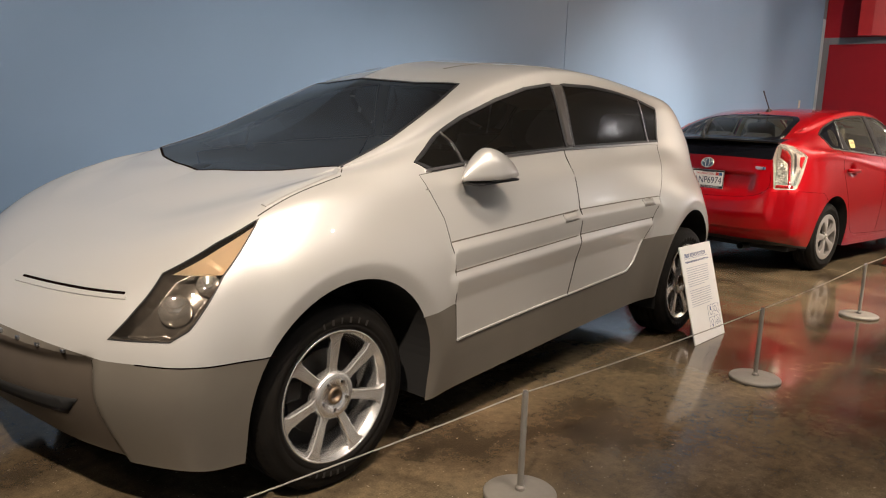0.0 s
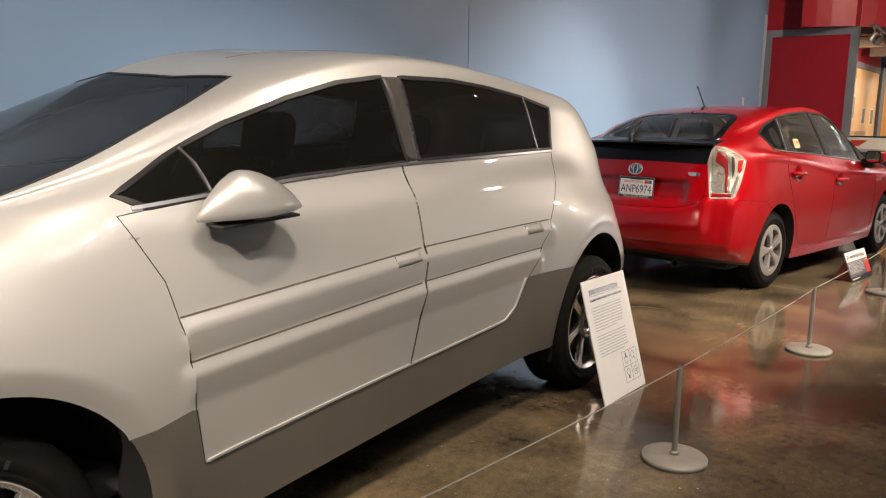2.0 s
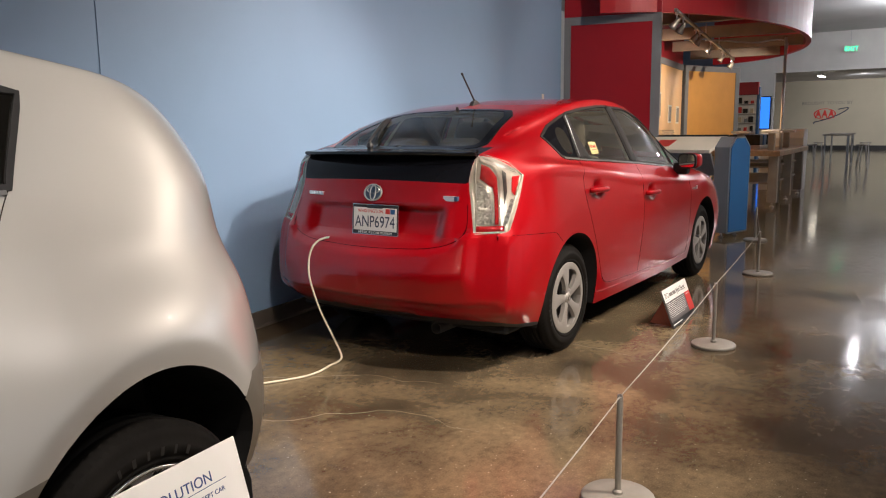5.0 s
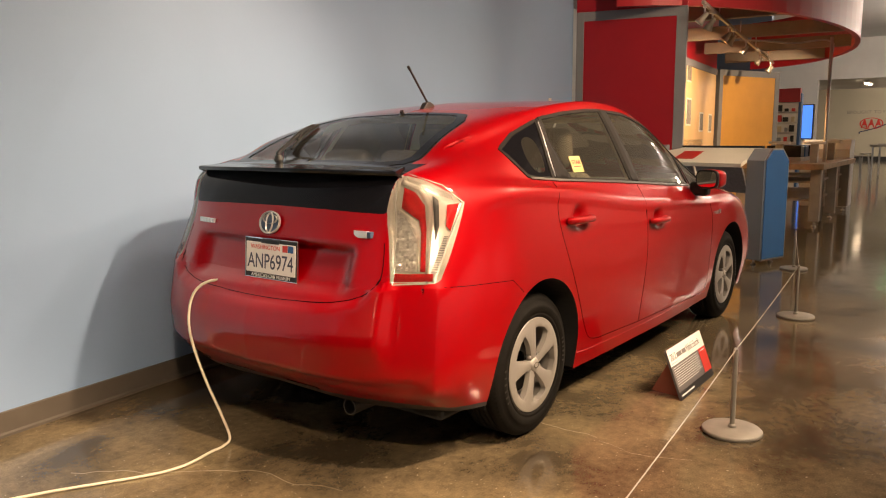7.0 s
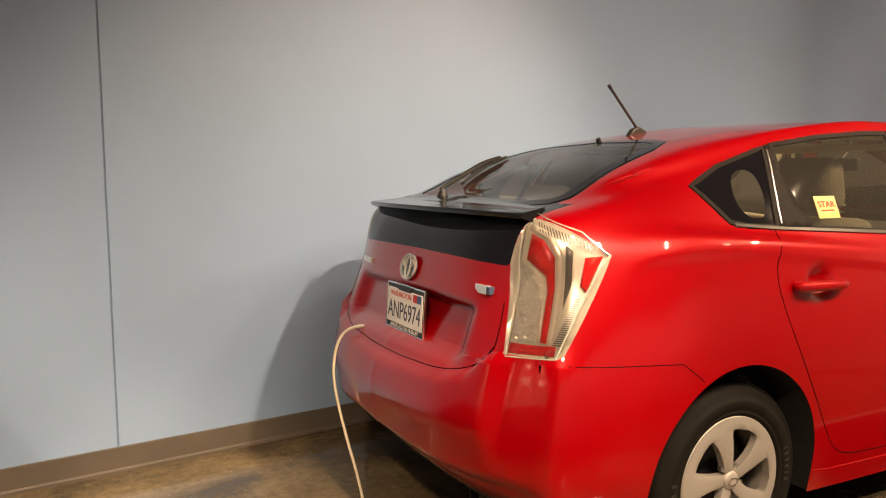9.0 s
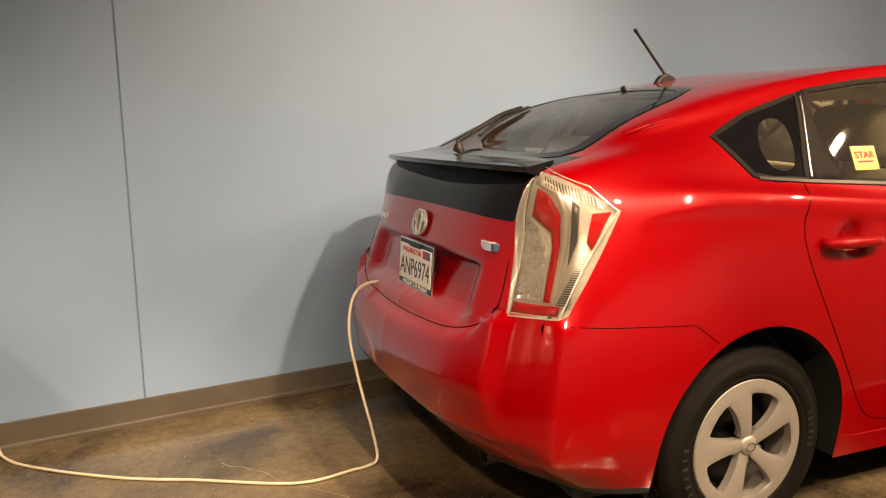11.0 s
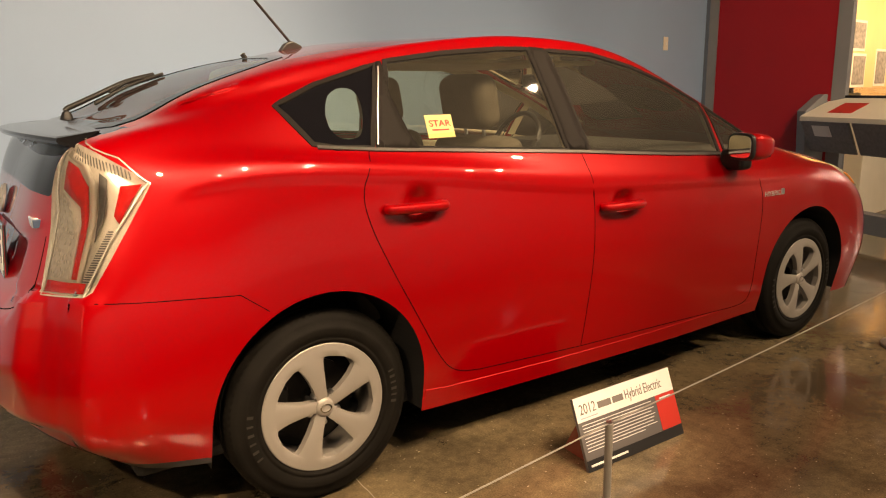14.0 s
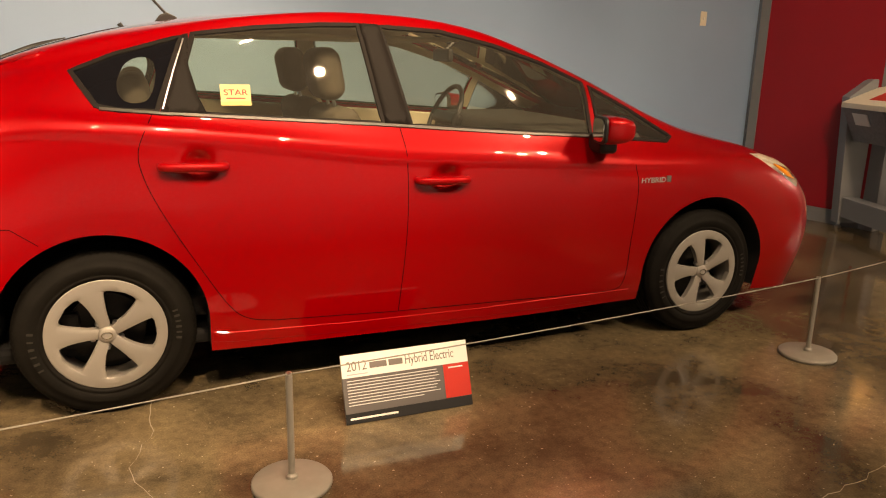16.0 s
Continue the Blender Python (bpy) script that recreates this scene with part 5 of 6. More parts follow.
    part("aerial", tube_bm([(.315, -.01, p.z + .02), (.172, -.01, p.z + .180)], .0055, 8), M_BLACK, car)
    part("aerial_tip", tube_bm([(.172, -.01, p.z + .180), (.161, -.01, p.z + .192)], .007, 8), M_BLACK, car)
    p, n = sh.surf(.13, -.01, "top")
    part("washer_nozzle", tube_bm([(.13, 0, p.z - .004), (.118, 0, p.z + .014)], .010, 8), M_BLACK, car)
    wp = new("rear_wiper")
    wp.parent = car
    pz = sh.surf(-.475, -.225, "top")[0].z
    part("pivot", lathe_bm([(.0, .030), (.014, .028), (.020, .012), (.024, 0), (0, 0)], 20), M_BLACK, wp).matrix_basis = pose(-.475, .225, pz - .004)
    lift = lambda x, y, h: (x, y, sh.surf(x, -y, "top")[0].z + h)
    arm = [lift(-.475, .225, .02), lift(-.474, .227, .034), lift(-.44, .241, .044), lift(-.36, .275, .040), lift(-.24, .322, .030), lift(-.12, .37, .018)]
    part("arm", tube_bm(crom(arm, 6), .010, 8), M_BLACK, wp, "", True)
    blade = [lift(-.37, .255, .014), lift(-.24, .310, .012), lift(-.08, .38, .010)]
    part("blade", tube_bm(crom(blade, 6), .007, 6), M_BLACK, wp, "", True)
    spine = [lift(-.31, .280, .022), lift(-.24, .312, .028), lift(-.16, .348, .020)]
    part("blade_spine", tube_bm(crom(spine, 6), .006, 6), M_BLACK, wp, "", True)
    # cabin
    part("underbody", box_bm(-.55, -.74, .20, 3.2, .74, .26, 0.02), M_WELL, car)
    part("cabin_floor", box_bm(-.3, -.70, .30, 2.3, .70, .40, 0.02), M_SEAT, car)
    part("dashboard", box_bm(1.82, -.68, .66, 2.42, .68, 1.0, 0.09, 4), M_DASH, car, "", True)
    part("luggage_cover", box_bm(-.45, -.60, .93, .15, .60, .96, 0.01), M_SEAT, car, "dark luggage cover")
    part("headliner", box_bm(.35, -.50, 1.372, 1.50, .50, 1.39, 0.01), M_BEIGE, car, "beige headliner")
    for sy in (-1, 1):
        part("door_card", prism_bm([(-.30, .80), (.42, .80), (.42, .42), (2.25, .36), (2.25, .90), (2.05, .955), (1.6, .99), (1.1, 1.02), (.70, 1.045), (.25, 1.07), (-.30, 1.08)], sy * .715 - .015, sy * .715 + .015, "y", .01), M_BEIGE, car, "beige door trim")
    keep = sh.lab.copy()
    C = sh.centres()
    sh.lab[(sh.lab == "body") & (C[..., 2] > 1.02) & (C[..., 0] > .17) & (C[..., 0] < 2.5)] = "lining"
    lin = sh.emit("cabin_lining", ["lining"], M_BEIGE, car, "beige roof and pillar lining")
    sh.lab = keep
    nrm = [v.normal.copy() for v in lin.data.vertices]
    for v in lin.data.vertices:
        v.co -= nrm[v.index] * 0.022
    for sx, sy in ((1.34, -.36), (1.34, .36)):
        seat(car, sx, sy, 1, M_SEAT2, .63)
    for sy in (-.40, 0, .40):
        seat(car, .58, sy, 1, M_SEAT2, .52)
    part("steering_wheel", tube_bm([(.0 + 0.0 * k, .18 * math.cos(k * math.pi / 12), .18 * math.sin(k * math.pi / 12)) for k in range(25)], .014, 8), M_BLACK, car, "", True).matrix_basis = pose(1.78, .36, .98, 0, 24, 0)
    part("steering_hub", box_bm(-.02, -.16, -.04, .04, .16, .03, .02, 3), M_BLACK, car).matrix_basis = pose(1.79, .36, .98, 0, 24, 0)
    part("rear_view_mirror", box_bm(-.015, -.11, -.032, .015, .11, .032, .012, 3), M_BLACK, car).matrix_basis = pose(1.62, 0, 1.315)
    part("mirror_stem", tube_bm([(1.635, 0, 1.34), (1.70, 0, 1.40)], .01), M_BLACK, car)
    st = new("window_sticker")
    st.parent = car
    p, n = sh.surf(.50, 1.15)
    st.matrix_basis = pose(.50, p.y + .004, 1.158, 90 - 22, 0, 0)
    part("card", box_bm(-.054, -.040, .0, .054, .040, .002), M_STICKER, st, "pale yellow window sticker")
    text_part("lettering", "STAR", .031, pose(0, .0, .0025), M_SIGNRED, st, "CENTER", 1.2)
    text_part("lettering", "STAR", .031, pose(.0012, -.001, .0026), M_SIGNRED, st, "CENTER", 1.2)
    part("text_bar", box_bm(-.034, -.015, .002, .034, -.010, .003), M_SIGNRED, st)
    wheels(car, (0.0, 2.68), .835, .312, .203, .195, 5, "five", ((170, 40), (350, 30)))
    return car


def facets(sh, name, poly, step, material, parent, label):
    """A lens moulded in many small tilted facets."""
    rng = random.Random(8)
    verts, faces = [], []
    xs, zs = [p[0] for p in poly], [p[1] for p in poly]
    z = min(zs)
    while z < max(zs):
        cuts = sorted(x0 + (x1 - x0) * (z + step / 2 - z0) / (z1 - z0) for (x0, z0), (x1, z1) in zip(poly, poly[1:] + poly[:1]) if (z0 > z + step / 2) != (z1 > z + step / 2))
        if len(cuts) >= 2:
            n = max(1, round((cuts[-1] - cuts[0]) / step))
            for k in range(n):
                x0, x1 = (cuts[0] + (cuts[-1] - cuts[0]) * (k + e) / n for e in (0, 1))
                c = len(verts)
                for x, zz in ((x0, z), (x1, z), (x1, z + step), (x0, z + step)):
                    p, n1 = sh.surf(x, zz, "diag")
                    verts.append(p - n1 * (0.0045 + rng.uniform(-.0034, .0034)))
                faces += [(c, c + 1, c + 2), (c, c + 2, c + 3)]
        z += step
    return obj(name, verts, faces, material, parent, label)


def tail_strips(sh, lamp, sgn):
    """Red light guide, red lenses and white ribbed lens inside a tail lamp, in the lamp's diagonal plane."""
    pieces = (
        ("red_lens", [(-.046, .766), (.094, .773), (.098, .798), (-.040, .796)], M_LENSRED, "red lower lens"),
        ("ribbed_lens", [(-.037, .805), (.034, .808), (.044, .90), (.040, .955), (.014, 1.008), (-.022, 1.018), (-.027, .93)], M_RIBS, "white ribbed lens"),
        ("light_guide", [(.006, 1.106), (.046, 1.088), (.080, 1.038), (.082, .955), (.070, .805), (.051, .805), (.062, .945), (.056, .985), (-.006, 1.030)], M_LENSRED, "red light guide"),
        ("inner_strip", [(.039, .805), (.048, .805), (.058, .945), (.052, .980), (-.010, 1.024), (-.012, 1.016), (.045, .964), (.049, .93)], M_RIM, "bright strip beside the red guide"),
        ("rim_bar", [(.068, .80), (.082, .80), (.104, .955), (.106, 1.045), (.070, 1.108), (.004, 1.135), (-.004, 1.118), (.056, 1.092), (.086, 1.038), (.087, .955)], M_RIM, "bright rim bar"),
        ("dark_band", [(.110, 1.075), (.132, 1.058), (.130, .965), (.110, .90), (.112, .98)], M_BAND, "dark grey band"),
        ("red_lens", [(.166, 1.040), (.214, 1.044), (.172, .945), (.156, .965)], M_LENSRED, "red side lens"))
    n = 22
    rows = [(.088 + .06 * k / n, .800 + .130 * k / n, .118 + .045 * k / n) for k in range(n)]
    v, f = [], []
    for a0, z, a1 in rows:
        c = len(v)
        for a, zz in ((a0, z), (a1, z), (a1, z + .0035), (a0, z + .0035)):
            p, n1 = sh.surf(a, zz, "diag")
            v.append(p - n1 * .002)
        f.append((c, c + 1, c + 2, c + 3))
    for k in range(18):
        a = .020 + .165 * k / 18
        c = len(v)
        for aa, zz in ((a, 1.146 - .36 * a), (a + .004, 1.145 - .36 * a), (a + .004 + .010, 1.118 - .36 * a), (a + .010, 1.119 - .36 * a)):
            p, n1 = sh.surf(aa, zz, "diag")
            v.append(p - n1 * .002)
        f.append((c, c + 1, c + 2, c + 3))
    obj("ribbing", [(p[0], p[1] * -sgn, p[2]) for p in v], f, M_BAND, lamp, "fine dark ribs in the clear lens")
    for nm, poly, m, lab in pieces:
        ob = facets(sh, nm, poly, 0.009, m, lamp, lab) if nm == "ribbed_lens" else patch(sh, nm, poly, -0.003, m, lamp, "diag", lab)
        if sgn > 0:
            for v in ob.data.vertices:
                v.co.y *= -1


M_BRIGHT = mat("bright_badge_metal", (0.82, 0.82, 0.81), 0.2, 0.6)
M_EMBLEM = mat("emblem_blue", (0.045, 0.075, 0.13), 0.4, spec=0.3)
M_RIM2 = mat("grey_lamp_rim", (0.42, 0.40, 0.36), 0.25, 0.3, 0.6)
M_RIM = mat("clear_rim", (0.90, 0.86, 0.78), 0.15, 0.2, 1.0)
M_PILLAR2 = mat("satin_black_pillar", (0.014, 0.012, 0.011), 0.6, spec=0.10)
M_STEELDARK = mat("dark_bright_strip", (0.07, 0.065, 0.06), 0.4, 0.6)
M_GLASSDARK2 = tinted_glass("hatch_glass", (0.84, 0.92, 0.86), 0.86)
M_MIRROR = mat("mirror_silver", (0.9, 0.9, 0.9), 0.02, 1.0)
M_DASH = vary(mat("dark_dash", (0.05, 0.045, 0.04), 0.7), 10, 0.15)
M_SEAT2 = vary(mat("taupe_seat_cloth", (0.085, 0.070, 0.052), 0.9), 30, 0.15)
M_STICKER = mat("sticker_yellow", (0.58, 0.49, 0.20), 0.5)
M_BAND = mat("lamp_dark_band", (0.20, 0.20, 0.20), 0.2, 0.3, 0.5)
M_RIBS = mat("ribbed_lens", (0.96, 0.94, 0.90), 0.12, 0.45, 1.0)
hatchback()


# ---- rope stands along the aisle ----
STANDS = [(-7.25, -2.25), (-5.33, -2.10), (-3.47, -1.985), (-1.56, -1.76), (0.525, -1.535), (2.97, -1.27), (5.08, -0.80)]


def rope_stand(m):
    s = empty("rope_stand", m, "low grey metal rope stand with round flat base", "barrier post", "rope stands along the aisle")
    part("base", lathe_bm([(0, 0), (.122, 0), (.126, .004), (.126, .014), (.121, .019), (.05, .022), (.02, .024), (0, .024)], 48), M_STAND, s, "", True)
    part("post", lathe_bm([(0, .022), (.011, .022), (.011, .368), (.010, .374), (0, .376)], 16), M_STAND, s)
    part("collar", lathe_bm([(.0, .022), (.018, .022), (.018, .034), (.012, .040), (0, .04)], 16), M_STAND, s)
    part("eyelet", lathe_bm([(.005, .372), (.009, .372), (.009, .380), (.005, .380)], 12, closed=True), M_STEEL, s)
    return s


first = rope_stand(pose(*STANDS[0], 0))
for k, p in enumerate(STANDS[1:]):
    copy_thing(first, pose(*p, 0, 0, 0, 37 * k))
for a, b in zip(STANDS, STANDS[1:]):
    pts = []
    for k in range(13):
        t = k / 12
        pts.append((a[0] + (b[0] - a[0]) * t, a[1] + (b[1] - a[1]) * t, .374 - .010 * 4 * t * (1 - t)))
    tagged(part("barrier_cord", tube_bm(pts, .0023, 6), M_CORD), "thin grey elastic cord between rope stands", "cord", "cords between rope stands")


# ---- information boards ----
def bars(parent, rows, x0, x1, y0, step, h, material, z, seed):
    rnd = random.Random(seed)
    for k in range(rows):
        x = x0
        end = x1 - (0.35 * (x1 - x0) * rnd.random() if k == rows - 1 else 0.06 * (x1 - x0) * rnd.random())
        part("text_bar", box_bm(x, y0 - k * step, z, end, y0 - k * step + h, z + .0006), material, parent)


def concept_board():
    u = math.degrees(math.atan2(.05, .42))
    s = empty("info_board", pose(-3.205, -1.485, 0.002, 90 - 15.5, 0, u), "white upright information board with blue lettering and line icons", "sign")
    part("board", box_bm(0, 0, -.008, .425, .585, 0, .002), M_SIGNWHITE, s)
    ink = M_INKBLUE
    text_part("lettering", "2000 REVOLUTION", .034, pose(.045, .515, .0004), ink, s, "LEFT", 1.0)
    text_part("lettering", "CARBON FIBER MIDSIZE SUV CONCEPT CAR", .0155, pose(.045, .482, .0004), ink, s, "LEFT", 1.02)
    part("rule", box_bm(.045, .507, .0002, .37, .5085, .0008), ink, s)
    bars(s, 9, .045, .34, .45, .0135, .0036, M_INKGREY, .0002, 4)
    bars(s, 8, .045, .34, .315, .0135, .0036, M_INKGREY, .0002, 5)
    for x0, y0, x1, y1 in ((.24, .20, .39, .2015), (.24, .125, .39, .1265), (.24, .05, .39, .0515), (.24, .05, .2415, .20), (.315, .05, .3165, .20), (.3885, .05, .39, .20)):
        part("rule", box_bm(x0, y0, .0002, x1, y1, .0008), ink, s)
    for cx, cy, r in ((.345, .17, .018), (.352, .09, .022), (.352, .09, .009), (.278, .096, .017), (.278, .158, .018)):
        bm = lathe_bm([(r - .0022, 0), (r, 0), (r, .0006), (r - .0022, .0006)], 24, closed=True)
        bm.transform(Matrix.Translation((cx, cy, .0002)))
        part("icon_ring", bm, ink, s)
    part("icon_stroke", box_bm(-.001, 0, 0, .001, .03, .0006, m=Matrix.Translation((.357, .157, .0002)) @ pose(0, 0, 0, 0, 0, -135)), ink, s)
    part("icon_stroke", box_bm(.272, .168, .0002, .284, .192, .0008), ink, s)
    part("icon_stroke", box_bm(.272, .066, .0002, .284, .08, .0008), ink, s)
    bm = prism_bm([(0.0, -.008), (.46, -.008), (0.03, -.125), (0.01, -.125)], .20, .206, "x")
    part("prop", bm, M_SIGNWHITE, s)
    return s


M_INKBLUE = mat("ink_blue", (0.04, 0.07, 0.20), 0.6)
M_INKGREY = mat("ink_grey", (0.42, 0.43, 0.49), 0.6)
concept_board()


def hatch_board():
    s = empty("info_board", pose(.785, -1.222, 0.002, 90 - 21, 0, 0.5), "low tilted information board in white grey and red", "sign")
    W, H = .505, .252
    part("board", box_bm(0, 0, -.012, W, H, 0, .001), M_SIGNGREY, s)
    part("title_band", box_bm(0, H * .665, 0, W, H, .0012), M_SIGNWHITE, s, "white title band")
    part("red_panel", box_bm(W * .79, H * .155, 0, W, H * .66, .0012), M_SIGNRED, s, "red panel")
    part("foot_band", box_bm(0, 0, 0, W, H * .15, .0012), M_BLACK, s, "black foot band")
    text_part("lettering", "2012", .050, pose(.018, H * .76, .0016), M_INKSOFT, s, "LEFT", .80)
    part("name_bar", box_bm(.108, H * .77, .0012, .175, H * .86, .002), M_INKSOFT, s)
    part("name_bar", box_bm(.183, H * .77, .0012, .238, H * .86, .002), M_INKSOFT, s)
    text_part("lettering", "Hybrid Electric", .050, pose(.246, H * .76, .0016), M_INKSOFT, s, "LEFT", .66)
    part("text_bar", box_bm(.018, H * .70, .0012, .10, H * .715, .002), M_INKGREY, s)
    bars(s, 9, .016, W * .755, H * .610, H * .044, H * .011, M_INKWHITE, .0012, 9)
    part("text_bar", box_bm(W * .83, H * .60, .0012, W * .95, H * .62, .002), M_INKWHITE, s)
    part("text_bar", box_bm(.016, H * .055, .0012, .20, H * .085, .002), M_INKWHITE, s)
    for x in (.05, W - .055):
        part("wedge", prism_bm([(.0, -.012), (.20, -.012), (.07, -.16)], x, x + .006, "x"), M_ACRYL, s, "clear red-tinted easel wedge")
    return s


M_INKSOFT = mat("ink_soft_grey", (0.17, 0.15, 0.14), 0.6)
M_ACRYL = mat("easel_acrylic", (0.35, 0.10, 0.07), 0.2, transmission=0.5)
hatch_board()

# ---- power cable from the wall outlet to the hatchback ----
wx = -2.27
out = empty("wall_outlet", wall_m(wx, 0.98), "ivory wall outlet with a plugged-in cable", "outlet")
part("plate", box_bm(-.036, -.006, -.058, .036, 0, .058, .003), M_CREAM, out)
part("plug", box_bm(-.016, -.04, -.045, .016, -.006, -.008, .005), M_CABLE, out, "cream plug")
for z in (-.02, .028):
    part("socket", box_bm(-.015, -.0075, z - .014, .015, -.005, z + .014, .002), M_SIGNWHITE, out)
sw = empty("wall_outlet", wall_m(4.675, 1.655), "ivory wall outlet on the blue wall", "outlet")
part("plate", box_bm(-.036, -.006, -.058, .036, 0, .058, .003), M_CREAM, sw)
part("toggle", box_bm(-.006, -.012, -.012, .006, -.006, .012, .001), M_SIGNWHITE, sw)
wy = wall_at(wx)
route = [(wx, wy - .03, .94), (wx + .01, wy - .05, .80), (wx - .0, wy - .03, .60), (wx + .03, wy - .03, .40), (wx + .03, wy - .025, .22), (wx + .05, wy - .08, .05), (-2.17, .76, .008), (-2.02, .61, .007), (-1.81, .45, .007), (-1.66, .36, .007), (-1.53, .296, .007), (-1.40, .22, .007), (-1.29, .156, .007), (-1.19, .11, .007), (-1.09, .10, .007), (-.97, .125, .007), (-.91, .13, .008), (-.865, .14, .03), (-.865, .19, .12), (-.885, .27, .28), (-.905, .32, .45), (-.90, .33, .56), (-.875, .315, .645), (-.82, .28, .685), (-.74, .21, .683)]
tagged(part("power_cable", tube_bm(crom(route, 8), .0058, 8), M_CABLE, None, "", True), "cream power cable lying from wall outlet to car tail", "cable")

# ---- kiosk: red end panel, orange walls, curved red canopy ----
A, B = Vector((5.32, 1.717, 0)), Vector((5.616, 0.536, 0))
ang = math.degrees(math.atan2(B.y - A.y, B.x - A.x))
L = (B - A).length
end = empty("kiosk_end_panel", pose(A.x, A.y, 0, 0, 0, ang), "red panel in a grey frame at the kiosk end", "partition")
part("backing", box_bm(0, .012, 0, L, .12, 2.70), M_KGREY, end)
part("stile", box_bm(0, -.002, 0, .085, .012, 2.70, .002), M_KGREY, end)
part("stile", box_bm(L - .11, -.002, 0, L, .012, 2.70, .002), M_KGREY, end)
part("rail", box_bm(.085, -.002, 2.60, L - .11, .012, 2.70, .002), M_KGREY, end)
part("rail", box_bm(.085, -.002, 0, L - .11, .012, .12, .002), M_KGREY, end)
part("header", box_bm(0, -.004, 2.702, L, .13, 3.66, .004), M_KRED, end, "red header above the panel")
part("red_panel", box_bm(.087, .003, .122, L - .112, .0125, 2.598), M_KRED, end, "matt red panel")
back = empty("kiosk_back_wall", pose(5.62, wall_at(5.62) - .16, 0, 0, 0, WALL_YAW), "orange kiosk back wall lit by spots", "partition")
part("panel", box_bm(0.02, 0, 0, 7.25, .10, 2.58), M_PEACH, back)
part("header", box_bm(0.02, 0, 2.582, 7.25, .10, 3.62), M_KRED, back, "red band above the kiosk wall")
part("top_rail", box_bm(0.02, -.02, 2.50, 7.25, 0, 2.62), M_KGREY, back)
for k, (px, pz, w, h) in enumerate(((3.0, 1.86, .34, .30), (3.06, 1.45, .36, .34), (3.78, 1.49, .32, .40), (4.9, 2.40, .28, .28), (4.95, 1.72, .30, .42), (6.0, 1.56, .24, .30), (6.8, 1.55, .22, .30))):
    part("picture_mount", box_bm(px - w / 2 - .03, -.008, pz - h / 2 - .03, px + w / 2 + .03, 0, pz + h / 2 + .03), M_CREAM, back, "cream picture mount")
    part("picture", box_bm(px - w / 2, -.014, pz - h / 2, px + w / 2, 0, pz + h / 2), M_PIC, back, "small grey mounted picture")
c0, c1 = Vector((12.86, 2.40, 0)), Vector((14.55, 1.67, 0))
far = empty("kiosk_far_panel", pose(c0.x, c0.y, 0, 0, 0, math.degrees(math.atan2(c1.y - c0.y, c1.x - c0.x))), "orange panel in a grey frame at the kiosk far end", "partition")
fl = (c1 - c0).length
part("panel", box_bm(.10, 0, 0, fl - .14, .1, 2.5), M_ORANGE, far)
part("stile", box_bm(0, -.012, 0, .10, .1, 2.62), M_KGREY, far)
part("stile", box_bm(fl - .14, -.012, 0, fl, .1, 2.62), M_KGREY, far)
part("rail", box_bm(.10, -.012, 2.5, fl - .14, .1, 2.62), M_KGREY, far)

cano = empty("kiosk_canopy", pose(9.75, 2.05, 2.70, 0, 0, WALL_YAW), "curved glossy red canopy with grey crossbeams on a steel post", "canopy")
arc = [(4.65 * math.cos(radians(a)), 2.55 * math.sin(radians(a))) for a in range(188, 353, 4)]
inner = [(x * .985, y * .97) for x, y in arc]
v, f = [], []
for (x, y), (xi, yi) in zip(arc, inner):
    v += [(x, y, 0), (x, y, .95), (xi, yi, .95), (xi, yi, 0)]
for i in range(len(arc) - 1):
    for k in range(4):
        f.append((4 * i + k, 4 * i + (k + 1) % 4, 4 * i + 4 + (k + 1) % 4, 4 * i + 4 + k))
obj("fascia", v, f, M_CANOPY, cano, "glossy red curved fascia")
for bx in (-2.9, -.9, 1.1, 3.0):
    half = 2.45 * math.sqrt(1 - (bx / 4.65) ** 2)
    part("crossbeam", box_bm(bx - .06, -half, .02, bx + .06, -.12, .20, .004), M_BEAM, cano, "grey-brown crossbeam")
# the lamp track runs the length of the canopy, under its beams
TRACK_A, TRACK_B = Vector((5.4, .30, 2.66)), Vector((12.9, 1.41, 2.66))
TRACK_YAW = math.degrees(math.atan2(TRACK_B.y - TRACK_A.y, TRACK_B.x - TRACK_A.x))
inward = cano.matrix_world.inverted()
part("track", box_bm(0, -.018, 0, (TRACK_B - TRACK_A).length, .018, .035, .003), M_STEELWARM, cano, "steel lamp track").matrix_basis = inward @ pose(*TRACK_A, 0, 0, TRACK_YAW)
for k in range(4):
    drop = TRACK_A.lerp(TRACK_B, .14 + .24 * k)
    part("track_hanger", tube_bm([inward @ drop, inward @ (drop + Vector((0, 0, .20)))], .008), M_STEEL, cano)
part("post", tube_bm([(-.16, -2.19, -2.70), (-.16, -2.19, .03)], .024, 14), M_STEEL, cano, "chrome support post", True)
part("conduit", tube_bm(crom([(-.10, -2.19, -2.0), (-.10, -2.19, -.4), (-.10, -2.17, -.02), (-.3, -1.7, -.04), (-.8, -1.3, -.03), (-1.2, -1.08, -.05)], 6), .014, 6), M_STEEL, cano)


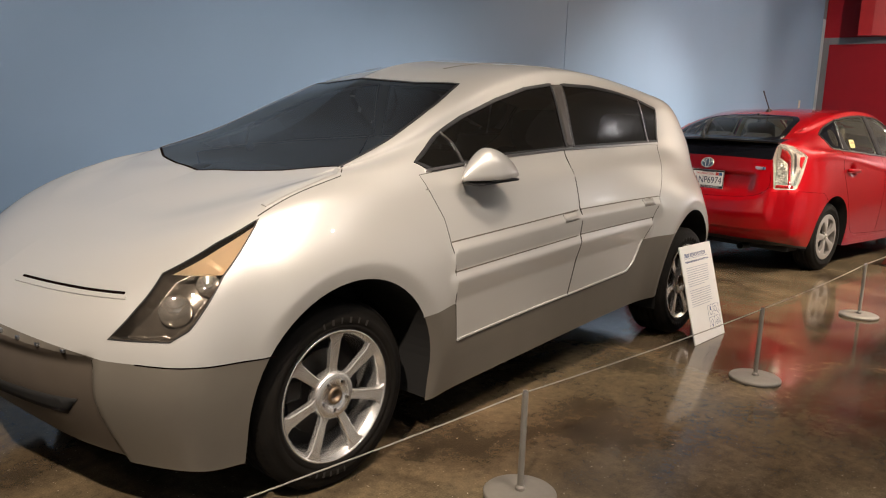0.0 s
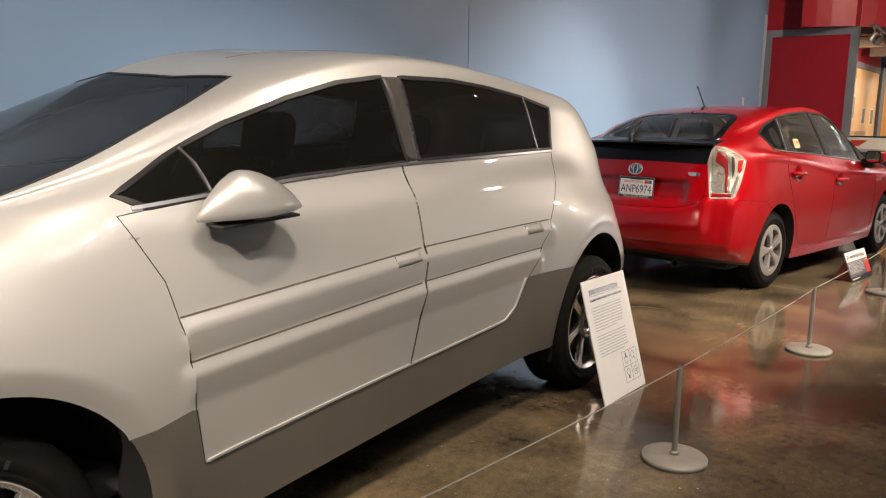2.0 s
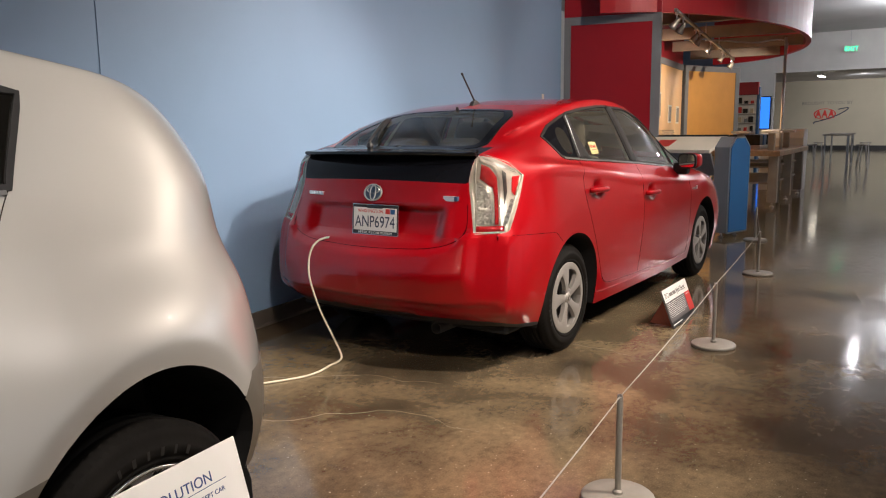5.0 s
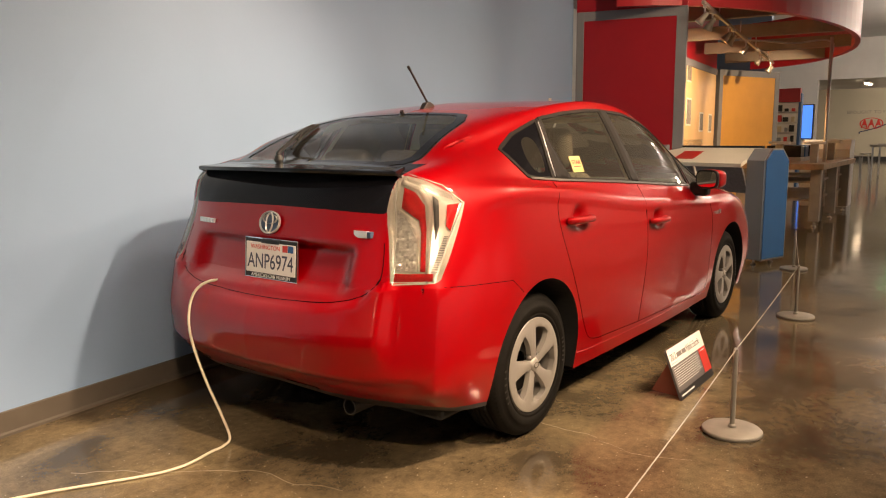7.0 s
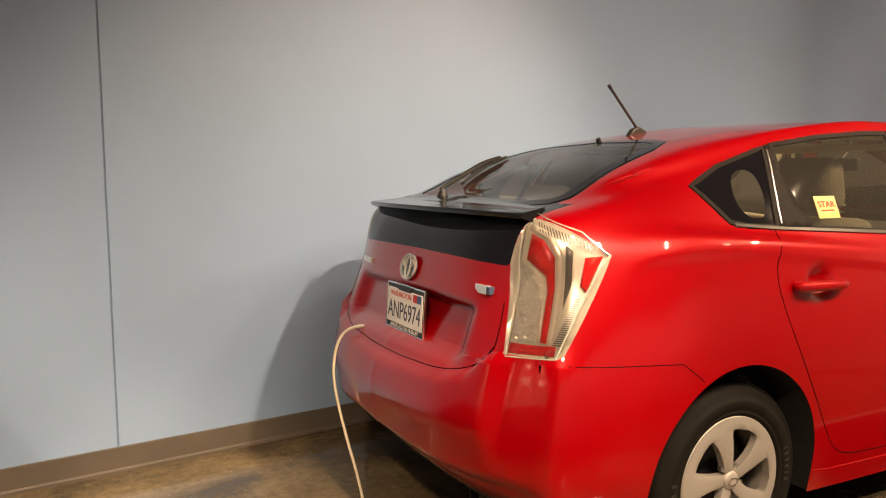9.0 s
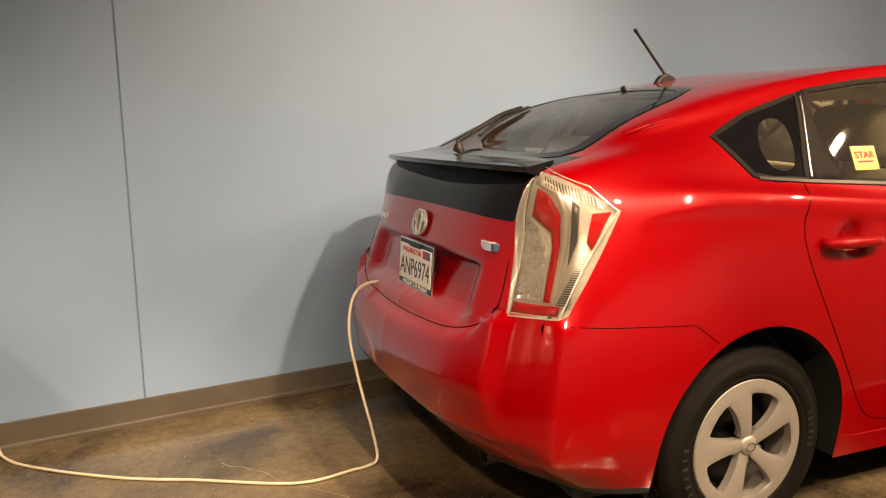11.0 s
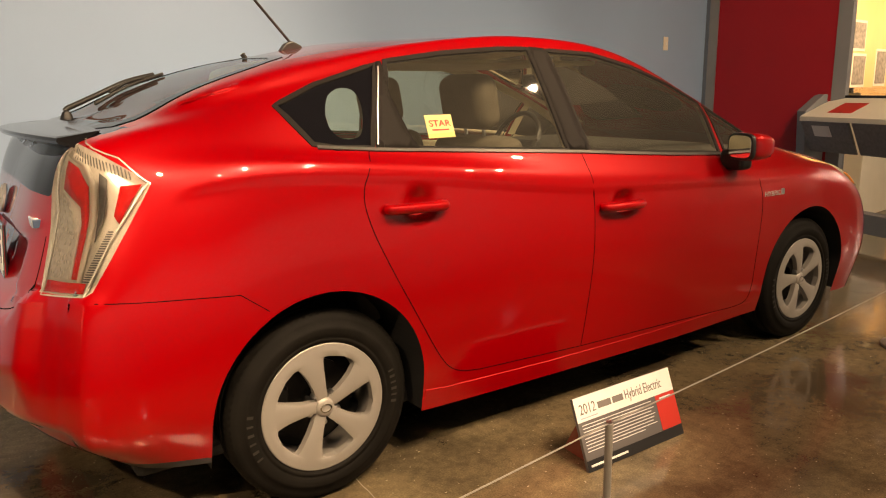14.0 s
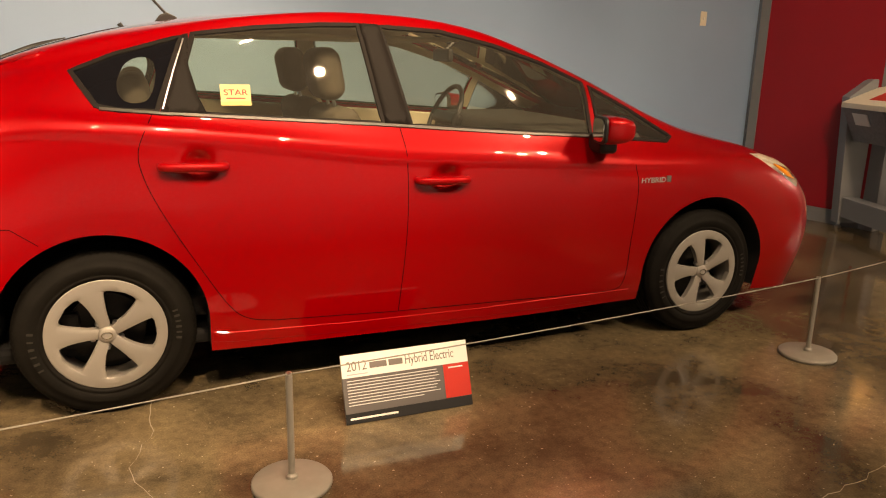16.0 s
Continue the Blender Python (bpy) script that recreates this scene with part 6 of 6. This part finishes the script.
def track_lamp(m):
    s = empty("track_lamp", m, "silver track spot lamp aimed at the wall", "spot lamp", "spot lamps on the kiosk track")
    part("stem", tube_bm([(0, 0, 0), (0, 0, -.09)], .010), M_STEEL, s)
    part("adapter", box_bm(-.05, -.018, -.02, .05, .018, .008, .003), M_STEEL, s)
    can = [(0, .07), (.018, .07), (.026, .05), (.030, 0), (.046, -.05), (.050, -.07), (.046, -.07), (.038, -.035), (0, -.03)]
    bm = lathe_bm(can, 24)
    bm.transform(Matrix.Translation((0, .015, -.125)) @ pose(0, 0, 0, 38, 0, 0))
    part("can", bm, M_STEELWARM, s, "", True)
    bm = lathe_bm([(0, -.050), (.036, -.050), (.036, -.046), (0, -.046)], 20)
    bm.transform(Matrix.Translation((0, .015, -.125)) @ pose(0, 0, 0, 38, 0, 0))
    part("bulb", bm, M_LAMPFACE, s, "glowing bulb face")
    return s


lamp0 = track_lamp(pose(5.52, .318, 2.66, 0, 0, 20))
for lx, rz in ((6.0, -15), (7.2, 25), (7.62, -5), (8.9, 10), (10.75, 30), (12.35, 15), (12.62, -10)):
    copy_thing(lamp0, pose(lx, TRACK_A.y + (lx - TRACK_A.x) * (TRACK_B.y - TRACK_A.y) / (TRACK_B.x - TRACK_A.x), 2.66, 0, 0, rz))

# ---- reader rail in front of the kiosk ----
rd = Vector((-.30, -.955, 0)).normalized()
rang = math.degrees(math.atan2(rd.y, rd.x))
rail = empty("reader_rail", pose(5.50, .80, 0, 0, 0, rang), "grey reader rail with tilted cream display panels and blue end panel", "display stand")
# local x runs along the rail, local y towards the kiosk
prof = [(-.06, .06), (.36, .06), (.36, 1.05), (.24, 1.165), (.06, 1.165), (-.06, 1.05)]
part("end_panel", prism_bm([(-.04, .045), (.38, .045), (.36, 1.10), (.24, 1.20), (.08, 1.20), (-.10, 1.06)], 0, .10, "x", .004), M_KGREY, rail)
part("end_panel", prism_bm(prof, 1.18, 1.37, "x", .004), M_KGREY, rail)
part("edge_trim", prism_bm([(-.064, .056), (.364, .056), (.364, 1.052), (.242, 1.169), (.058, 1.169), (-.064, 1.052)], 1.37, 1.38, "x"), M_STEEL, rail, "pale metal edge trim")
part("blue_panel", prism_bm([(-.045, .075), (.345, .075), (.345, 1.043), (.233, 1.150), (.067, 1.150), (-.045, 1.043)], 1.38, 1.386, "x"), M_KBLUE, rail, "blue end panel face")
part("reading_panel", prism_bm([(-.16, 1.02), (.20, 1.17), (.20, 1.145), (-.16, .98)], .10, 1.18, "x", .004), M_CREAM, rail, "tilted cream reading panel")
part("picture", prism_bm([(-.08, 1.0565), (.10, 1.1315), (.10, 1.1285), (-.08, 1.05)], .32, .56, "x"), M_SIGNRED, rail, "printed red picture")
part("back_edge", box_bm(.10, .20, 1.145, 1.18, .24, 1.19), M_BLACK, rail)
part("front_panel", prism_bm([(-.15, .98), (-.02, .72), (.0, .72), (-.12, .98)], .10, .60, "x", .004), M_RAILP, rail, "grey lower text panel")
part("front_panel", prism_bm([(-.15, .98), (-.02, .72), (.0, .72), (-.12, .98)], .64, 1.18, "x", .004), M_RAILP, rail, "grey lower text panel")
part("text_block", prism_bm([(-.140, .945), (-.095, .855), (-.088, .855), (-.13, .945)], .22, .40, "x"), M_SIGNWHITE, rail)
part("lower_beam", box_bm(.10, -.03, .10, 1.18, .10, .26, .004), M_KGREY, rail)
for fx, fy in ((.05, 0), (.05, .3), (1.27, 0), (1.27, .3)):
    part("foot", lathe_bm([(0, 0), (.025, 0), (.028, .012), (.012, .018), (.012, .06), (0, .06)], 14), M_STEEL, rail).matrix_basis = Matrix.Translation((fx, fy, 0))
case = empty("acrylic_case", pose(6.9, 1.05, 0, 0, 0, WALL_YAW), "clear acrylic case on a cream plinth with small models", "display case")
part("plinth", box_bm(-.45, -.25, 0, .45, .25, .98, .01), M_CREAM, case)
part("cover", box_bm(-.42, -.22, .98, .42, .22, 1.25, .004), M_CLEAR, case, "clear acrylic cover")
part("model", prism_bm([(-.25, .985), (.05, .985), (-.2, 1.2)], -.08, .08, "y"), M_CREAM, case)
for k in range(3):
    part("model", box_bm(.08 + .1 * k, -.05, .985, .14 + .1 * k, .05, 1.05 + .02 * k, .02), M_DISC, case)

# ---- workbench and farther furniture ----
bench = empty("workbench", pose(10.4, .33, 0, 0, 0, 2), "grey workbench with thick wooden top and steel feet", "workbench")
part("top", box_bm(-1.7, -.62, .82, 1.7, .62, .90, .008), M_WOOD, bench, "thick wooden top")
for lx in (-1.45, 0, 1.45):
    for ly in (-.50, .50):
        part("leg", box_bm(lx - .07, ly - .07, .08, lx + .07, ly + .07, .82, .006), M_LEG, bench)
        part("foot", lathe_bm([(0, 0), (.035, 0), (.035, .02), (.012, .03), (.012, .08), (0, .08)], 12), M_STEEL, bench).matrix_basis = Matrix.Translation((lx, ly, 0))
for lz in (.62, .36):
    part("shelf", box_bm(-1.4, -.46, lz, 1.4, .46, lz + .03), M_LEG, bench)
for k in range(6):
    part("rack_bar", box_bm(-1.35 + .1 * k, -.5, .70, -1.33 + .1 * k, .45, .72), M_STEEL, bench)
for ex_, ey in ((-1.0, -.38), (-1.0, .1), (.6, -.38)):
    e2 = empty("bench_stand", bench.matrix_world @ pose(ex_, ey, .90), "wooden T-shaped display stand on the workbench", "stand", "stands on the workbench")
    part("column", box_bm(-.05, -.05, 0, .05, .05, .27, .006), M_LEG, e2)
    part("cap", box_bm(-.09, -.14, .27, .09, .14, .31, .006), M_SIGNWHITE, e2)
unit = empty("bench_cabinet", bench.matrix_world @ pose(.2, .1, .90), "low grey cabinet unit with dark bins on the workbench", "cabinet")
part("body", box_bm(-.7, -.22, 0, .9, .35, .06, .005), M_LEG, unit)
for k in range(4):
    part("bin", box_bm(-.62 + .38 * k, -.2, .06, -.34 + .38 * k, .3, .24, .01), M_KBLUE if k % 2 else M_DISC, unit)
cab = empty("steel_cabinet", pose(12.9, .35, 0, 0, 0, 3), "pale grey cabinet with slanted top behind the workbench", "cabinet")
part("body", prism_bm([(-.35, 0), (.35, 0), (.35, 1.22), (-.2, 1.22), (-.35, 1.05)], -.4, .4, "y", .006), M_WHITE, cab)
part("door", box_bm(-.358, -.36, .1, -.351, .36, 1.0, .002), M_WHITE, cab)
for k, (tx, ty) in enumerate(((22.5, .55), (26.0, .8))):
    tb = empty("high_table", pose(tx, ty, 0, 0, 0, 8), "small high table with metal legs far down the hall", "table", "high tables")
    part("top", box_bm(-.5, -.4, .98, .5, .4, 1.03, .005), M_STAND, tb)
    for lx in (-.42, .42):
        for ly in (-.32, .32):
            part("leg", tube_bm([(lx, ly, 0), (lx, ly, .98)], .022), M_STEEL, tb)
    part("footrail", tube_bm([(-.42, -.32, .3), (.42, -.32, .3)], .015), M_STEEL, tb)
    for ly in (-.75, .7):
        stl = empty("stool", pose(tx - .2, ty + ly, 0), "metal bar stool beside a high table", "stool", "stools")
        part("seat", lathe_bm([(0, .68), (.17, .68), (.18, .70), (.17, .72), (0, .72)], 20), M_STAND, stl)
        for k2 in range(4):
            a = radians(45 + 90 * k2)
            part("leg", tube_bm([(.2 * math.cos(a), .2 * math.sin(a), 0), (.12 * math.cos(a), .12 * math.sin(a), .68)], .012), M_STEEL, stl)
shelf = empty("display_shelf", pose(17.0, 2.35, 0, 0, 0, 5), "white shelf of small goods under a red header", "display shelf")
part("back_panel", box_bm(0, -.55, 0, .08, .55, 2.1), M_WHITE, shelf)
part("header", box_bm(-.14, -.6, 2.1, .12, .6, 2.42, .01), M_KRED, shelf, "red header box")
part("side_panel", box_bm(-.02, -.62, 0, .3, -.56, 2.3), M_KBLUE, shelf, "dark blue side panel")
for k in range(5):
    z = .9 + .24 * k
    part("shelf_board", box_bm(-.16, -.55, z, 0, .55, z + .015), M_WHITE, shelf)
    rnd = random.Random(k)
    for j in range(7):
        y = -.5 + .145 * j
        part("small_goods", box_bm(-.14, y, z + .015, -.03, y + .06 + .05 * rnd.random(), z + .08 + .1 * rnd.random(), .004), rnd.choice([M_DISC, M_KGREY, M_BEIGE, M_SIGNRED]), shelf)
scr = empty("wall_screen", pose(29.9, 4.25, 1.85, 0, 0, 0), "bright blue upright screen on the far pier", "screen")
part("bezel", box_bm(-.04, -.30, -.68, .08, .30, .68, .01), M_BLACK, scr)
part("display", box_bm(-.044, -.26, -.64, -.04, .26, .64), M_SCREEN, scr, "glowing blue display")

# ---- spot lamps on a ceiling track down the hall ----
tr = empty("ceiling_track", pose(16.0, -1.3, 4.2), "steel ceiling lamp track hung in the hall", "lamp track")
part("rail", box_bm(-1.6, -.02, 0, 1.6, .02, .035), M_STEEL, tr)
for hx in (-1.4, 1.4):
    part("hanger", tube_bm([(hx, 0, .035), (hx, 0, .75)], .008), M_STEEL, tr)
for lx, rz in ((-1.2, 60), (-.4, 110), (.5, 90)):
    copy_thing(lamp0, tr.matrix_world @ pose(lx, 0, 0, 0, 0, rz))
